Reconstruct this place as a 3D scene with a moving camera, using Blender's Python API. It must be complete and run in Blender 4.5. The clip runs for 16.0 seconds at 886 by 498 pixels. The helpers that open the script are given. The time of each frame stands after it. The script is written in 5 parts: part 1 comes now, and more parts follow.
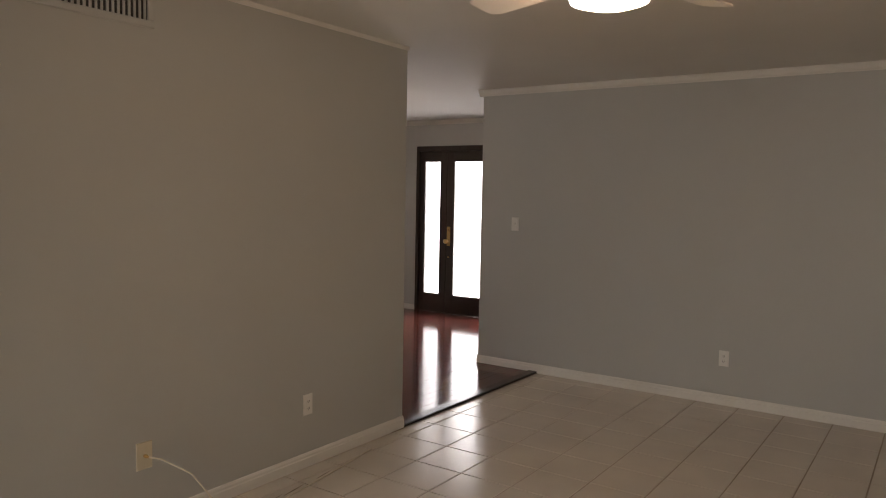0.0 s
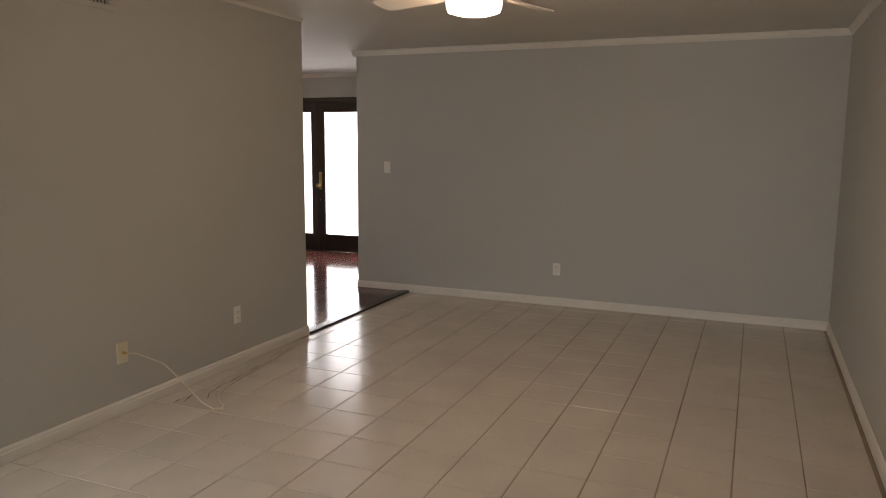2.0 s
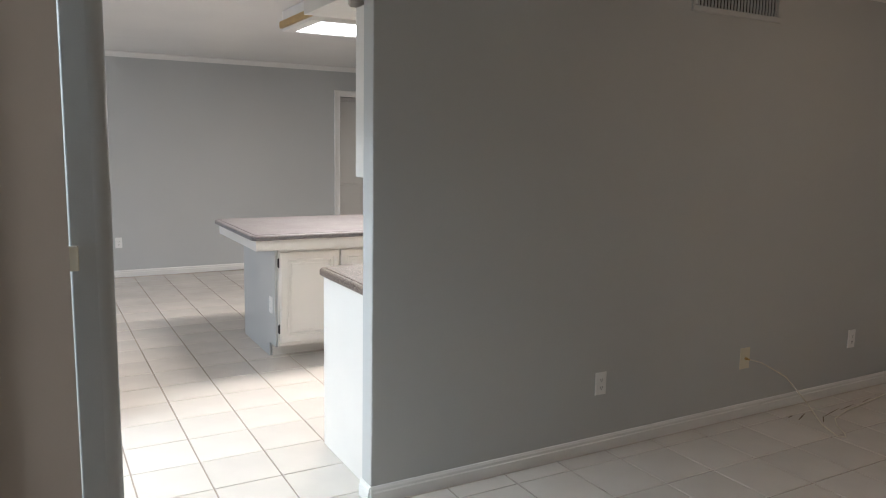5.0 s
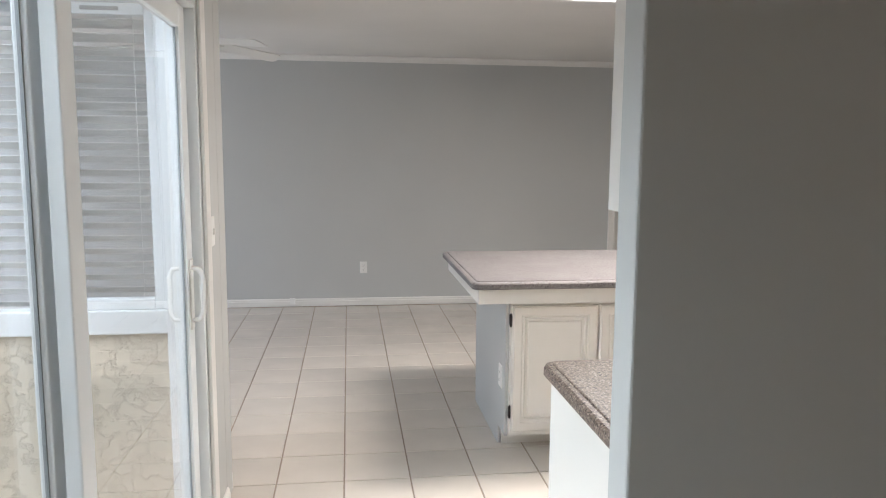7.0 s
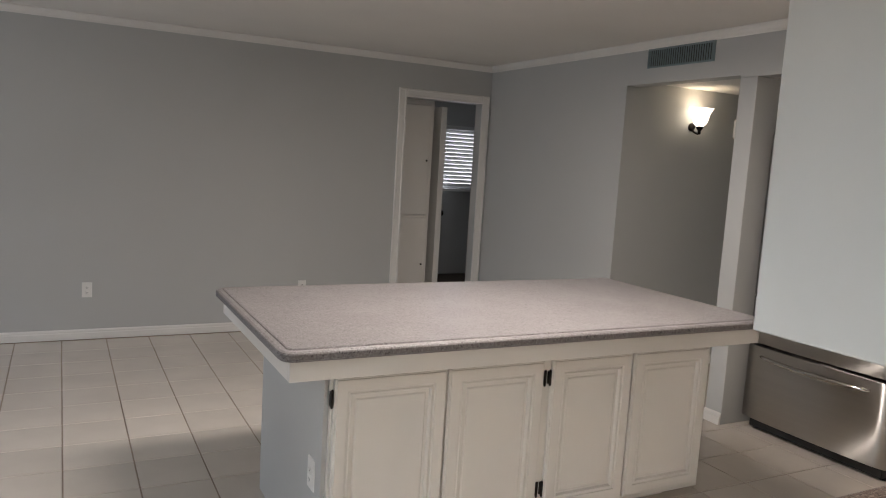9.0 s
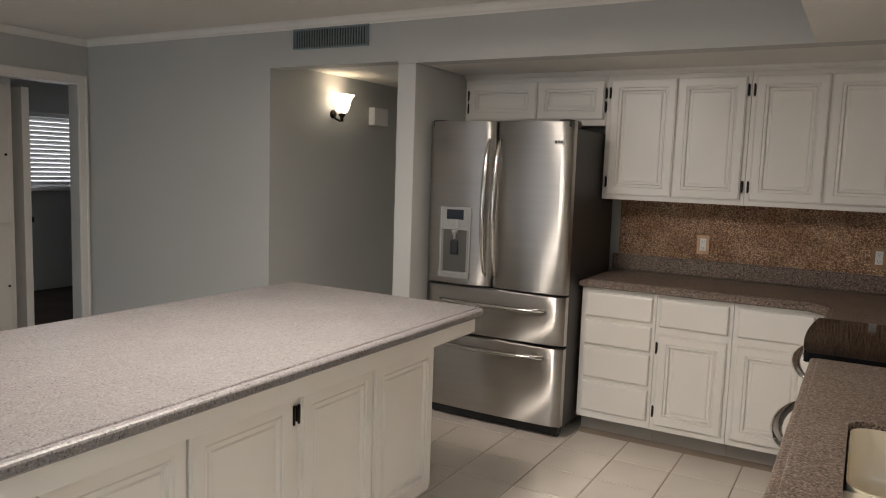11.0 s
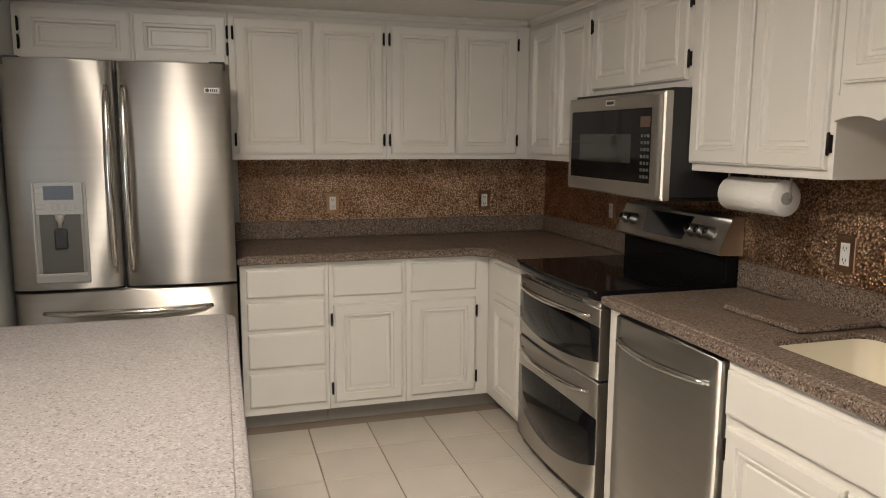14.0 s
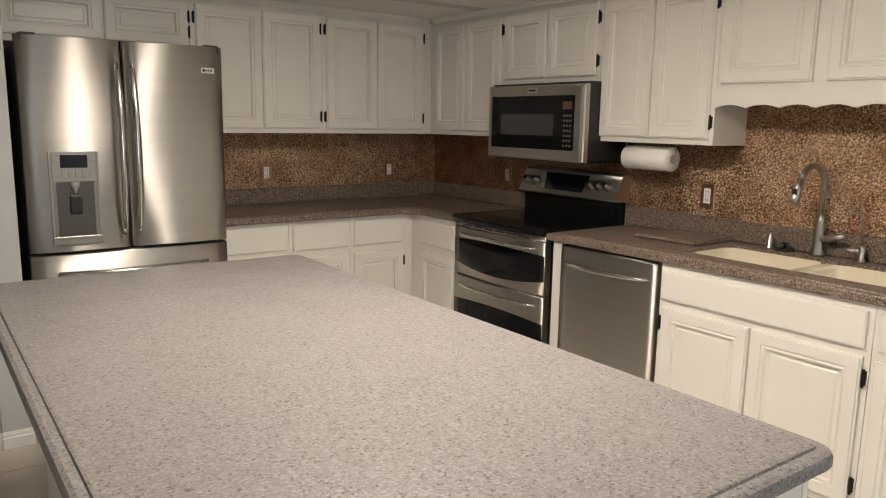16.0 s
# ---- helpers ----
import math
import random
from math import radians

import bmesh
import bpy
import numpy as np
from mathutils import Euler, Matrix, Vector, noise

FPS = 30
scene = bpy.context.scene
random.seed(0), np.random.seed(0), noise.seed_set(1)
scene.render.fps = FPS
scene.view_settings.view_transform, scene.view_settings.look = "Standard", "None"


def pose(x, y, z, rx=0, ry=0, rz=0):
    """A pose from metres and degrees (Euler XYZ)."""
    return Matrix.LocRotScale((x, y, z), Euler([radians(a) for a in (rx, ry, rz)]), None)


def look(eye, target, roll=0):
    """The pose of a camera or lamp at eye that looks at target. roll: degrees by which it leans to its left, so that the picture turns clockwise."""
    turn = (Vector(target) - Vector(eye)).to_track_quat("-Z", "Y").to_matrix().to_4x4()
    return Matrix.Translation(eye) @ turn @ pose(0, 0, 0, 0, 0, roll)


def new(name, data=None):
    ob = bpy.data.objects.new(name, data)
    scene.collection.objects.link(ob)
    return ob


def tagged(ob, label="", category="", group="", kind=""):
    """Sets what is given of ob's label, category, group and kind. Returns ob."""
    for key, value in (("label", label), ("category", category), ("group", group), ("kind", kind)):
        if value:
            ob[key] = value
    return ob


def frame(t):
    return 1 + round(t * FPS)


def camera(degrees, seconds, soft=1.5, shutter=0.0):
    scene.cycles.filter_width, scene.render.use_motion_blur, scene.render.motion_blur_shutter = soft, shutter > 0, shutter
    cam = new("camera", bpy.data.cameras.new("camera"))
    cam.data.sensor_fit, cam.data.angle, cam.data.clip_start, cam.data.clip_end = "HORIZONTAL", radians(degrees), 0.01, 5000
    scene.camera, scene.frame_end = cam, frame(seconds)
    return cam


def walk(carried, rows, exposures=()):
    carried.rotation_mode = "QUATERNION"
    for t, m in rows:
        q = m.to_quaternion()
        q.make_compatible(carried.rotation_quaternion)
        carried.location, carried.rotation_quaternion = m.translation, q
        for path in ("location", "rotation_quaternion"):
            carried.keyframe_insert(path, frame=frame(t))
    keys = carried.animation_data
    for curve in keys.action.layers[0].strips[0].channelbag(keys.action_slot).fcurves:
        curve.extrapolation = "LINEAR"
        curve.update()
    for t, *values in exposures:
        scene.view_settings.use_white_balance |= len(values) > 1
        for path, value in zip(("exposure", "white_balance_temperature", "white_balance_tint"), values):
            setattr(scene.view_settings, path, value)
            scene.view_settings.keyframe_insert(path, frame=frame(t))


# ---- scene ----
cam = camera(61.9, 16.0, soft=1.05)
PATH = [
    (0, (0.435, -2.859, 1.517), (2.077, -1.728, 1.366), 1.1),
    (0.5, (0.19, -2.944, 1.504), (1.947, -2.008, 1.319), 1.0),
    (1, (-0.083, -3.028, 1.527), (1.719, -2.191, 1.299), 0.9),
    (1.5, (-0.378, -3.157, 1.502), (1.448, -2.38, 1.254), 0.5),
    (2, (-0.69, -3.195, 1.52), (1.135, -2.429, 1.233), 0.4),
    (2.5, (-0.934, -3.197, 1.5), (0.812, -2.276, 1.178), 0.4),
    (3, (-1.19, -3.26, 1.505), (0.396, -2.092, 1.155), -0.1),
    (3.5, (-1.401, -3.171, 1.509), (-0.039, -1.747, 1.164), -1.1),
    (4, (-1.476, -3.07, 1.514), (-0.263, -1.513, 1.19), -0.7),
    (4.5, (-1.385, -2.935, 1.504), (-0.274, -1.302, 1.196), 0.5),
    (5, (-1.192, -2.714, 1.518), (-0.225, -0.986, 1.236), 1.1),
    (5.2, (-1.125, -2.62, 1.529), (-0.211, -0.863, 1.256), 1.1),
    (7.3, (-0.488, -1.123, 1.487), (-0.307, 0.853, 1.232), 0.4),
    (7.5, (-0.48, -1.029, 1.498), (-0.327, 0.948, 1.241), 0.6),
    (8, (-0.441, -0.72, 1.526), (-0.295, 1.257, 1.263), 2.7),
    (8.1, (-0.436, -0.642, 1.53), (-0.219, 1.329, 1.27), 2.9),
    (8.5, (-0.475, -0.44, 1.517), (0.018, 1.482, 1.262), 3.7),
    (9, (-0.565, -0.158, 1.521), (0.355, 1.601, 1.283), 3.5),
    (9.5, (-0.66, 0.048, 1.531), (0.598, 1.586, 1.301), 2.8),
    (10, (-0.722, 0.245, 1.537), (0.737, 1.594, 1.316), 2.1),
    (10.2, (-0.720, 0.309, 1.532), (0.797, 1.592, 1.315), 2.1),
    (12.3, (-0.427, 1.181, 1.504), (1.517, 1.579, 1.247), 1.1),
    (12.5, (-0.385, 1.288, 1.507), (1.574, 1.592, 1.242), 1.0),
    (13, (-0.365, 1.554, 1.489), (1.614, 1.638, 1.214), 0.9),
    (13.2, (-0.382, 1.696, 1.489), (1.597, 1.661, 1.203), 0.7),
    (13.5, (-0.369, 1.826, 1.485), (1.598, 1.618, 1.193), 0.8),
    (14, (-0.24, 2.051, 1.478), (1.653, 1.478, 1.182), 0.3),
    (14.5, (-0.177, 2.311, 1.481), (1.578, 1.401, 1.178), -0.3),
    (15, (-0.223, 2.633, 1.459), (1.451, 1.587, 1.142), 0.8),
    (15.2, (-0.293, 2.792, 1.472), (1.364, 1.721, 1.145), 1.0),
    (15.5, (-0.409, 2.99, 1.463), (1.227, 1.888, 1.131), 1.1),
    (16, (-0.528, 3.305, 1.455), (1.066, 2.146, 1.113), 1.0),
]
walk(cam, [(t, look(eye, target, roll)) for t, eye, target, roll in PATH],
     [(0, 0.80, 6900, 17), (2.0, 0.88, 6850, 16), (3.0, 0.82, 6600, 14), (3.6, 0.38, 5700, 14), (5.2, 0.50, 5850, 14), (7.3, 0.50, 5950, 14), (7.9, -0.36, 6150, 17), (8.6, -0.36, 6150, 17), (9.0, -0.10, 6120, 16), (10.2, -0.10, 6120, 15), (12.3, -0.14, 6600, 12), (16.0, 0.0, 6600, 12)])

# ---------------------------------------------------------------- light
world = bpy.data.worlds.new("sky")
scene.world = world
world.use_nodes = True
wn = world.node_tree
sky = wn.nodes.new("ShaderNodeTexSky")
sky.sky_type = 'NISHITA'
sky.sun_disc = False
sky.sun_elevation, sky.sun_rotation = radians(48), radians(200)
wn.links.new(sky.outputs[0], wn.nodes["Background"].inputs[0])
wn.nodes["Background"].inputs[1].default_value = 0.11


def lamp(name, kind, m, energy, color, size=0.1, size_y=None):
    d = bpy.data.lights.new(name, kind)
    d.energy, d.color = energy, color
    if kind == 'AREA':
        d.size = size
        if size_y:
            d.shape, d.size_y = 'RECTANGLE', size_y
    elif kind == 'SUN':
        d.angle = size
    else:
        d.shadow_soft_size = size
    ob = new(name, d)
    ob.matrix_world = m
    return ob


lamp("sun", 'SUN', look((8, -6, 10), (0, 0, 0)), 1.2, (1.0, 0.96, 0.90), radians(14))
lamp("patio_sky", 'AREA', look((-3.1, 0.4, 3.3), (-1.0, 0.5, 0.5)), 140, (0.91, 1.0, 0.98), 3.0, 2.8)
lamp("door_daylight", 'AREA', look((8.6, 1.9, 1.1), (4, 1.5, 0.9)), 15, (0.95, 0.97, 1.0), 1.9, 2.0)
# lamp added to brighten the family room from an assumed west opening
lamp("assumed_family_daylight", 'AREA', look((-4.65, 4.5, 1.05), (0, 4.5, 1.05)), 38, (0.90, 0.95, 1.0), 2.5, 1.9)
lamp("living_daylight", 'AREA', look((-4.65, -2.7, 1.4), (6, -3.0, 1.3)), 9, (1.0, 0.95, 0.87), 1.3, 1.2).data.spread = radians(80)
lamp("fan_light", 'POINT', pose(2.68, -1.93, 2.05), 7.5, (1.0, 0.66, 0.36), 0.09)
lamp("kitchen_light", 'AREA', pose(1.03, 2.24, 2.265), 55, (1.0, 0.89, 0.74), 1.0, 0.36)
lamp("sconce_bulb", 'POINT', pose(3.72, 3.985, 2.0), 0.24, (1.0, 0.96, 0.90), 0.03)
lamp("entry_chandelier_bulb", 'POINT', pose(5.6, 2.2, 2.1), 5, (1.0, 0.74, 0.48), 0.06)
lamp("bedroom_daylight", 'AREA', look((3.9, 8.5, 1.5), (3.2, 6, 0.8)), 6, (0.88, 0.94, 1.0), 1.2, 1.0)


# ---------------------------------------------------------------- materials
def shader(name, color, rough, metal=0.0, spec=0.5):
    m = bpy.data.materials.new(name)
    m.use_nodes = True
    b = m.node_tree.nodes["Principled BSDF"]
    b.inputs["Base Color"].default_value = (*color, 1)
    b.inputs["Roughness"].default_value = rough
    b.inputs["Metallic"].default_value = metal
    b.inputs["Specular IOR Level"].default_value = spec
    return m, m.node_tree, b


def surface(name, color, rough, metal=0.0, spec=0.5, dirt=0.08, dirt_scale=1.5, grain=80.0, bump=0.05,
            bump_dist=0.002, rand=0.0, stretch=(1, 1, 1), gloss_var=0.05):
    """Paint, plastic, stone or metal with stains at one scale and grain at another."""
    m, nt, b = shader(name, color, rough, metal, spec)
    n, l = nt.nodes, nt.links
    co = n.new("ShaderNodeTexCoord")
    mp = n.new("ShaderNodeMapping")
    mp.inputs["Scale"].default_value = stretch
    l.new(co.outputs["Object"], mp.inputs[0])
    big = n.new("ShaderNodeTexNoise")
    big.inputs["Scale"].default_value = dirt_scale
    big.inputs["Detail"].default_value = 5
    fine = n.new("ShaderNodeTexNoise")
    fine.inputs["Scale"].default_value = grain
    fine.inputs["Detail"].default_value = 3
    for t in (big, fine):
        l.new(mp.outputs[0], t.inputs["Vector"])
    ramp = n.new("ShaderNodeMapRange")
    ramp.inputs["From Min"].default_value, ramp.inputs["From Max"].default_value = 0.3, 0.7
    ramp.inputs["To Min"].default_value, ramp.inputs["To Max"].default_value = 1 - dirt, 1 + dirt * 0.6
    l.new(big.outputs[0], ramp.inputs[0])
    val = ramp.outputs[0]
    if rand:
        oi = n.new("ShaderNodeObjectInfo")
        rr = n.new("ShaderNodeMapRange")
        rr.inputs["To Min"].default_value, rr.inputs["To Max"].default_value = 1 - rand, 1 + rand
        l.new(oi.outputs["Random"], rr.inputs[0])
        mu = n.new("ShaderNodeMath")
        mu.operation = 'MULTIPLY'
        l.new(val, mu.inputs[0])
        l.new(rr.outputs[0], mu.inputs[1])
        val = mu.outputs[0]
    mix = n.new("ShaderNodeVectorMath")
    mix.operation = 'SCALE'
    mix.inputs[0].default_value = color
    l.new(val, mix.inputs["Scale"])
    l.new(mix.outputs[0], b.inputs["Base Color"])
    gr = n.new("ShaderNodeMapRange")
    gr.inputs["To Min"].default_value = max(0.02, rough - gloss_var)
    gr.inputs["To Max"].default_value = min(1, rough + gloss_var)
    l.new(big.outputs[0], gr.inputs[0])
    l.new(gr.outputs[0], b.inputs["Roughness"])
    if bump:
        bp = n.new("ShaderNodeBump")
        bp.inputs["Strength"].default_value = bump
        bp.inputs["Distance"].default_value = bump_dist
        l.new(fine.outputs[0], bp.inputs["Height"])
        l.new(bp.outputs[0], b.inputs["Normal"])
    return m


def speckled(name, stops, scale, rough, spec=0.4):
    """Solid-surface worktop: fine chips of several colours."""
    m, nt, b = shader(name, (0.4, 0.35, 0.3), rough, 0.0, spec)
    n, l = nt.nodes, nt.links
    co = n.new("ShaderNodeTexCoord")
    vo = n.new("ShaderNodeTexVoronoi")
    vo.inputs["Scale"].default_value = scale
    no = n.new("ShaderNodeTexNoise")
    no.inputs["Scale"].default_value = scale * 0.7
    no.inputs["Detail"].default_value = 3
    l.new(co.outputs["Object"], no.inputs["Vector"])
    l.new(co.outputs["Object"], vo.inputs["Vector"])
    mx = n.new("ShaderNodeMix")
    mx.data_type = 'RGBA'
    mx.inputs[0].default_value = 0.5
    l.new(vo.outputs["Color"], mx.inputs["A"])
    l.new(no.outputs["Color"], mx.inputs["B"])
    bw = n.new("ShaderNodeRGBToBW")
    l.new(mx.outputs["Result"], bw.inputs[0])
    cr = n.new("ShaderNodeValToRGB")
    e = cr.color_ramp.elements
    e[0].position, e[0].color = stops[0][0], (*stops[0][1], 1)
    e[1].position, e[1].color = stops[-1][0], (*stops[-1][1], 1)
    for p, c in stops[1:-1]:
        x = e.new(p)
        x.color = (*c, 1)
    l.new(bw.outputs[0], cr.inputs[0])
    l.new(cr.outputs[0], b.inputs["Base Color"])
    bg = n.new("ShaderNodeTexNoise")
    bg.inputs["Scale"].default_value = 4
    l.new(co.outputs["Object"], bg.inputs["Vector"])
    gr = n.new("ShaderNodeMapRange")
    gr.inputs["To Min"].default_value, gr.inputs["To Max"].default_value = rough - 0.08, rough + 0.1
    l.new(bg.outputs[0], gr.inputs[0])
    l.new(gr.outputs[0], b.inputs["Roughness"])
    return m


def hammered(name):
    """Hammered copper sheet: dimples, glints and rim shade painted in, and brown patina."""
    m, nt, b = shader(name, (0.5, 0.3, 0.16), 0.32, 1.0)
    n, l = nt.nodes, nt.links
    co = n.new("ShaderNodeTexCoord")
    wob = n.new("ShaderNodeTexNoise")
    wob.inputs["Scale"].default_value = 40
    l.new(co.outputs["Object"], wob.inputs["Vector"])
    add = n.new("ShaderNodeMixRGB")
    add.blend_type = 'ADD'
    add.inputs[0].default_value = 0.012
    l.new(co.outputs["Object"], add.inputs[1])
    l.new(wob.outputs["Color"], add.inputs[2])
    vo = n.new("ShaderNodeTexVoronoi")
    vo.inputs["Scale"].default_value = 110
    l.new(add.outputs[0], vo.inputs["Vector"])
    bp = n.new("ShaderNodeBump")
    bp.inputs["Strength"].default_value, bp.inputs["Distance"].default_value = 0.75, 0.007
    l.new(vo.outputs["Distance"], bp.inputs["Height"])
    l.new(bp.outputs[0], b.inputs["Normal"])
    # pale glints in dimple centres and shade at their rims, put into the colour
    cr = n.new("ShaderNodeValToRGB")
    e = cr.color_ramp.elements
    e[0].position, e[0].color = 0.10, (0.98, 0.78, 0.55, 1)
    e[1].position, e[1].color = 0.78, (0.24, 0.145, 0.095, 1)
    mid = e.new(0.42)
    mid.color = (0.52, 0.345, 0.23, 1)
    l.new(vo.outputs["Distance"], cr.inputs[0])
    pat = n.new("ShaderNodeTexNoise")
    pat.inputs["Scale"].default_value, pat.inputs["Detail"].default_value = 7, 6
    l.new(co.outputs["Object"], pat.inputs["Vector"])
    mx = n.new("ShaderNodeMixRGB")
    mx.blend_type = 'MULTIPLY'
    mx.inputs[0].default_value = 0.8
    pr = n.new("ShaderNodeValToRGB")
    pr.color_ramp.elements[0].position, pr.color_ramp.elements[0].color = 0.35, (0.62, 0.52, 0.45, 1)
    pr.color_ramp.elements[1].position, pr.color_ramp.elements[1].color = 0.62, (1, 1, 1, 1)
    l.new(pat.outputs[0], pr.inputs[0])
    l.new(cr.outputs[0], mx.inputs[1])
    l.new(pr.outputs[0], mx.inputs[2])
    l.new(mx.outputs[0], b.inputs["Base Color"])
    rg = n.new("ShaderNodeMapRange")
    rg.inputs["To Min"].default_value, rg.inputs["To Max"].default_value = 0.28, 0.46
    l.new(pat.outputs[0], rg.inputs[0])
    l.new(rg.outputs[0], b.inputs["Roughness"])
    return m


def brushed(name, color, rough, stretch):
    """Brushed steel: fine level grain that draws reflections out into upright streaks."""
    m = surface(name, color, rough, 1.0, 0.5, 0.04, 1.2, 260, 0.05, 0.0006, 0, stretch, 0.03)
    nt = m.node_tree
    b = nt.nodes["Principled BSDF"]
    tg = nt.nodes.new("ShaderNodeTangent")
    tg.direction_type, tg.axis = 'RADIAL', 'Z'
    nt.links.new(tg.outputs[0], b.inputs["Tangent"])
    b.inputs["Anisotropic"].default_value = 1.0
    b.inputs["Anisotropic Rotation"].default_value = 0.25
    return m


def glow(name, color, strength):
    m, nt, b = shader(name, color, 0.4)
    b.inputs["Emission Color"].default_value = (*color, 1)
    b.inputs["Emission Strength"].default_value = strength
    return m


def glass(name, rough=0.0, tint=(1, 1, 1)):
    m, nt, b = shader(name, tint, rough)
    b.inputs["Transmission Weight"].default_value = 1
    b.inputs["IOR"].default_value = 1.35
    return m


def stucco_mat(name, color):
    m = surface(name, color, 0.9, 0, 0.2, 0.07, 1.2, 120, 0.2, 0.002)
    nt = m.node_tree
    n, l = nt.nodes, nt.links
    b = n["Principled BSDF"]
    co = n.new("ShaderNodeTexCoord")
    a = n.new("ShaderNodeTexNoise")
    a.inputs["Scale"].default_value, a.inputs["Detail"].default_value, a.inputs["Distortion"].default_value = 10.5, 9, 0.3
    a.inputs["Roughness"].default_value = 0.66
    l.new(co.outputs["Object"], a.inputs["Vector"])
    r = n.new("ShaderNodeValToRGB")
    r.color_ramp.elements[0].position, r.color_ramp.elements[1].position = 0.47, 0.54
    l.new(a.outputs[0], r.inputs[0])
    bp = n.new("ShaderNodeBump")
    bp.inputs["Strength"].default_value, bp.inputs["Distance"].default_value = 0.65, 0.009
    l.new(r.outputs[0], bp.inputs["Height"])
    l.new(bp.outputs[0], b.inputs["Normal"])
    return m


WALL = surface("grey_wall_paint", (0.50, 0.505, 0.49), 0.55, 0, 0.35, 0.035, 0.9, 170, 0.12, 0.0015, gloss_var=0.06)
# warm lamp light on the patio window wall, put into its paint colour
WARMLIT = surface("warm_lit_wall_paint", (0.60, 0.53, 0.45), 0.55, 0, 0.35, 0.04, 0.9, 170, 0.12, 0.0015, gloss_var=0.06)
CEIL = surface("ceiling_paint", (0.74, 0.72, 0.68), 0.8, 0, 0.2, 0.04, 1.2, 60, 0.2, 0.002)
TRIM = surface("white_trim_paint", (0.78, 0.76, 0.72), 0.35, 0, 0.5, 0.05, 2.5, 90, 0.05)
CAB = surface("cream_cabinet_paint", (0.76, 0.73, 0.68), 0.32, 0, 0.5, 0.035, 2.2, 110, 0.06, 0.001)
TOEK = surface("grey_plinth", (0.40, 0.37, 0.33), 0.6, 0, 0.3, 0.08)
TILE = surface("beige_floor_tile", (0.66, 0.60, 0.53), 0.20, 0, 0.5, 0.07, 2.6, 30, 0.06, 0.002, rand=0.045, gloss_var=0.09)
GROUT = surface("brown_grout", (0.33, 0.265, 0.21), 0.9, 0, 0.2, 0.25, 1.3, 90, 0.4)
WOOD = surface("red_brown_wood_floor", (0.115, 0.028, 0.018), 0.12, 0, 0.5, 0.3, 3, 40, 0, 0.001, rand=0.45, stretch=(0.15, 3, 1))
DARKWOOD = surface("dark_stained_door_wood", (0.030, 0.015, 0.010), 0.35, 0, 0.5, 0.3, 3, 60, 0.1, 0.001, stretch=(1, 1, 0.15))
BLACKWOOD = surface("black_wood_threshold", (0.012, 0.009, 0.008), 0.25, 0, 0.5, 0.2, 3, 60, 0.1)
LAMINATE = speckled("speckled_island_top", [(0.28, (0.065, 0.057, 0.054)), (0.365, (0.172, 0.157, 0.155)), (0.53, (0.194, 0.178, 0.177)), (0.72, (0.275, 0.260, 0.258))], 225, 0.38)
COUNTER = speckled("speckled_brown_worktop", [(0.30, (0.028, 0.019, 0.015)), (0.41, (0.140, 0.100, 0.078)), (0.56, (0.195, 0.146, 0.116)), (0.72, (0.37, 0.31, 0.26))], 220, 0.38, 0.3)
STEEL_V = brushed("stainless_steel_door_grain", (0.61, 0.59, 0.56), 0.45, (0.4, 0.4, 30))
STEEL_H = brushed("stainless_steel_level_grain", (0.60, 0.57, 0.53), 0.42, (0.4, 0.4, 30))
CHROME = surface("polished_steel", (0.62, 0.60, 0.57), 0.14, 1.0, 0.5, 0.04, 6, 100, 0.0)
NICKEL = surface("brushed_nickel", (0.50, 0.48, 0.44), 0.30, 1.0, 0.5, 0.05, 6, 120, 0.02)
GREYSIDE = surface("charcoal_fridge_side", (0.055, 0.052, 0.050), 0.5, 0.1, 0.5, 0.06, 3, 220, 0.15, 0.001)
BLACKGLASS = surface("black_glass", (0.008, 0.008, 0.009), 0.06, 0, 0.16, 0.05, 3, 50, 0.0)
BLACK = surface("black_plastic", (0.014, 0.014, 0.015), 0.4, 0, 0.5, 0.1, 4, 120, 0.1)
GREYPL = surface("grey_plastic", (0.34, 0.33, 0.31), 0.4, 0, 0.5, 0.05, 4, 120, 0.05)
WHITEPL = surface("white_plastic", (0.80, 0.79, 0.76), 0.35, 0, 0.5, 0.03, 5, 120, 0.02)
IVORYPL = surface("ivory_plastic", (0.70, 0.64, 0.50), 0.4, 0, 0.5, 0.04, 5, 120, 0.02)
HINGE = surface("oil_rubbed_bronze", (0.020, 0.016, 0.013), 0.42, 0.7, 0.5, 0.2, 9, 160, 0.1)
BRASS = surface("worn_brass", (0.55, 0.38, 0.15), 0.3, 1.0, 0.5, 0.15, 9, 120, 0.05)
COPPER = hammered("hammered_copper_sheet")
COPPERPL = surface("copper_cover_plate", (0.42, 0.26, 0.16), 0.3, 1.0, 0.5, 0.2, 12, 90, 0.05)
SINK = surface("cream_sink", (0.78, 0.70, 0.55), 0.22, 0, 0.5, 0.04, 4, 60, 0.0)
VINYL = surface("white_vinyl_frame", (0.78, 0.80, 0.80), 0.35, 0, 0.5, 0.04, 3, 90, 0.03)
GASKET = surface("grey_gasket", (0.30, 0.32, 0.33), 0.6, 0, 0.4, 0.1)
STUCCO = stucco_mat("cream_stucco", (0.64, 0.57, 0.45))
CONCRETE = surface("patio_concrete", (0.38, 0.36, 0.33), 0.9, 0, 0.2, 0.15, 1.5, 60, 0.3, 0.003)
BLIND = surface("white_blind_slat", (0.74, 0.74, 0.72), 0.45, 0, 0.4, 0.05, 3, 60, 0.03)
PAPER = surface("paper_towel", (0.80, 0.78, 0.74), 0.95, 0, 0.1, 0.03, 6, 90, 0.7, 0.003)
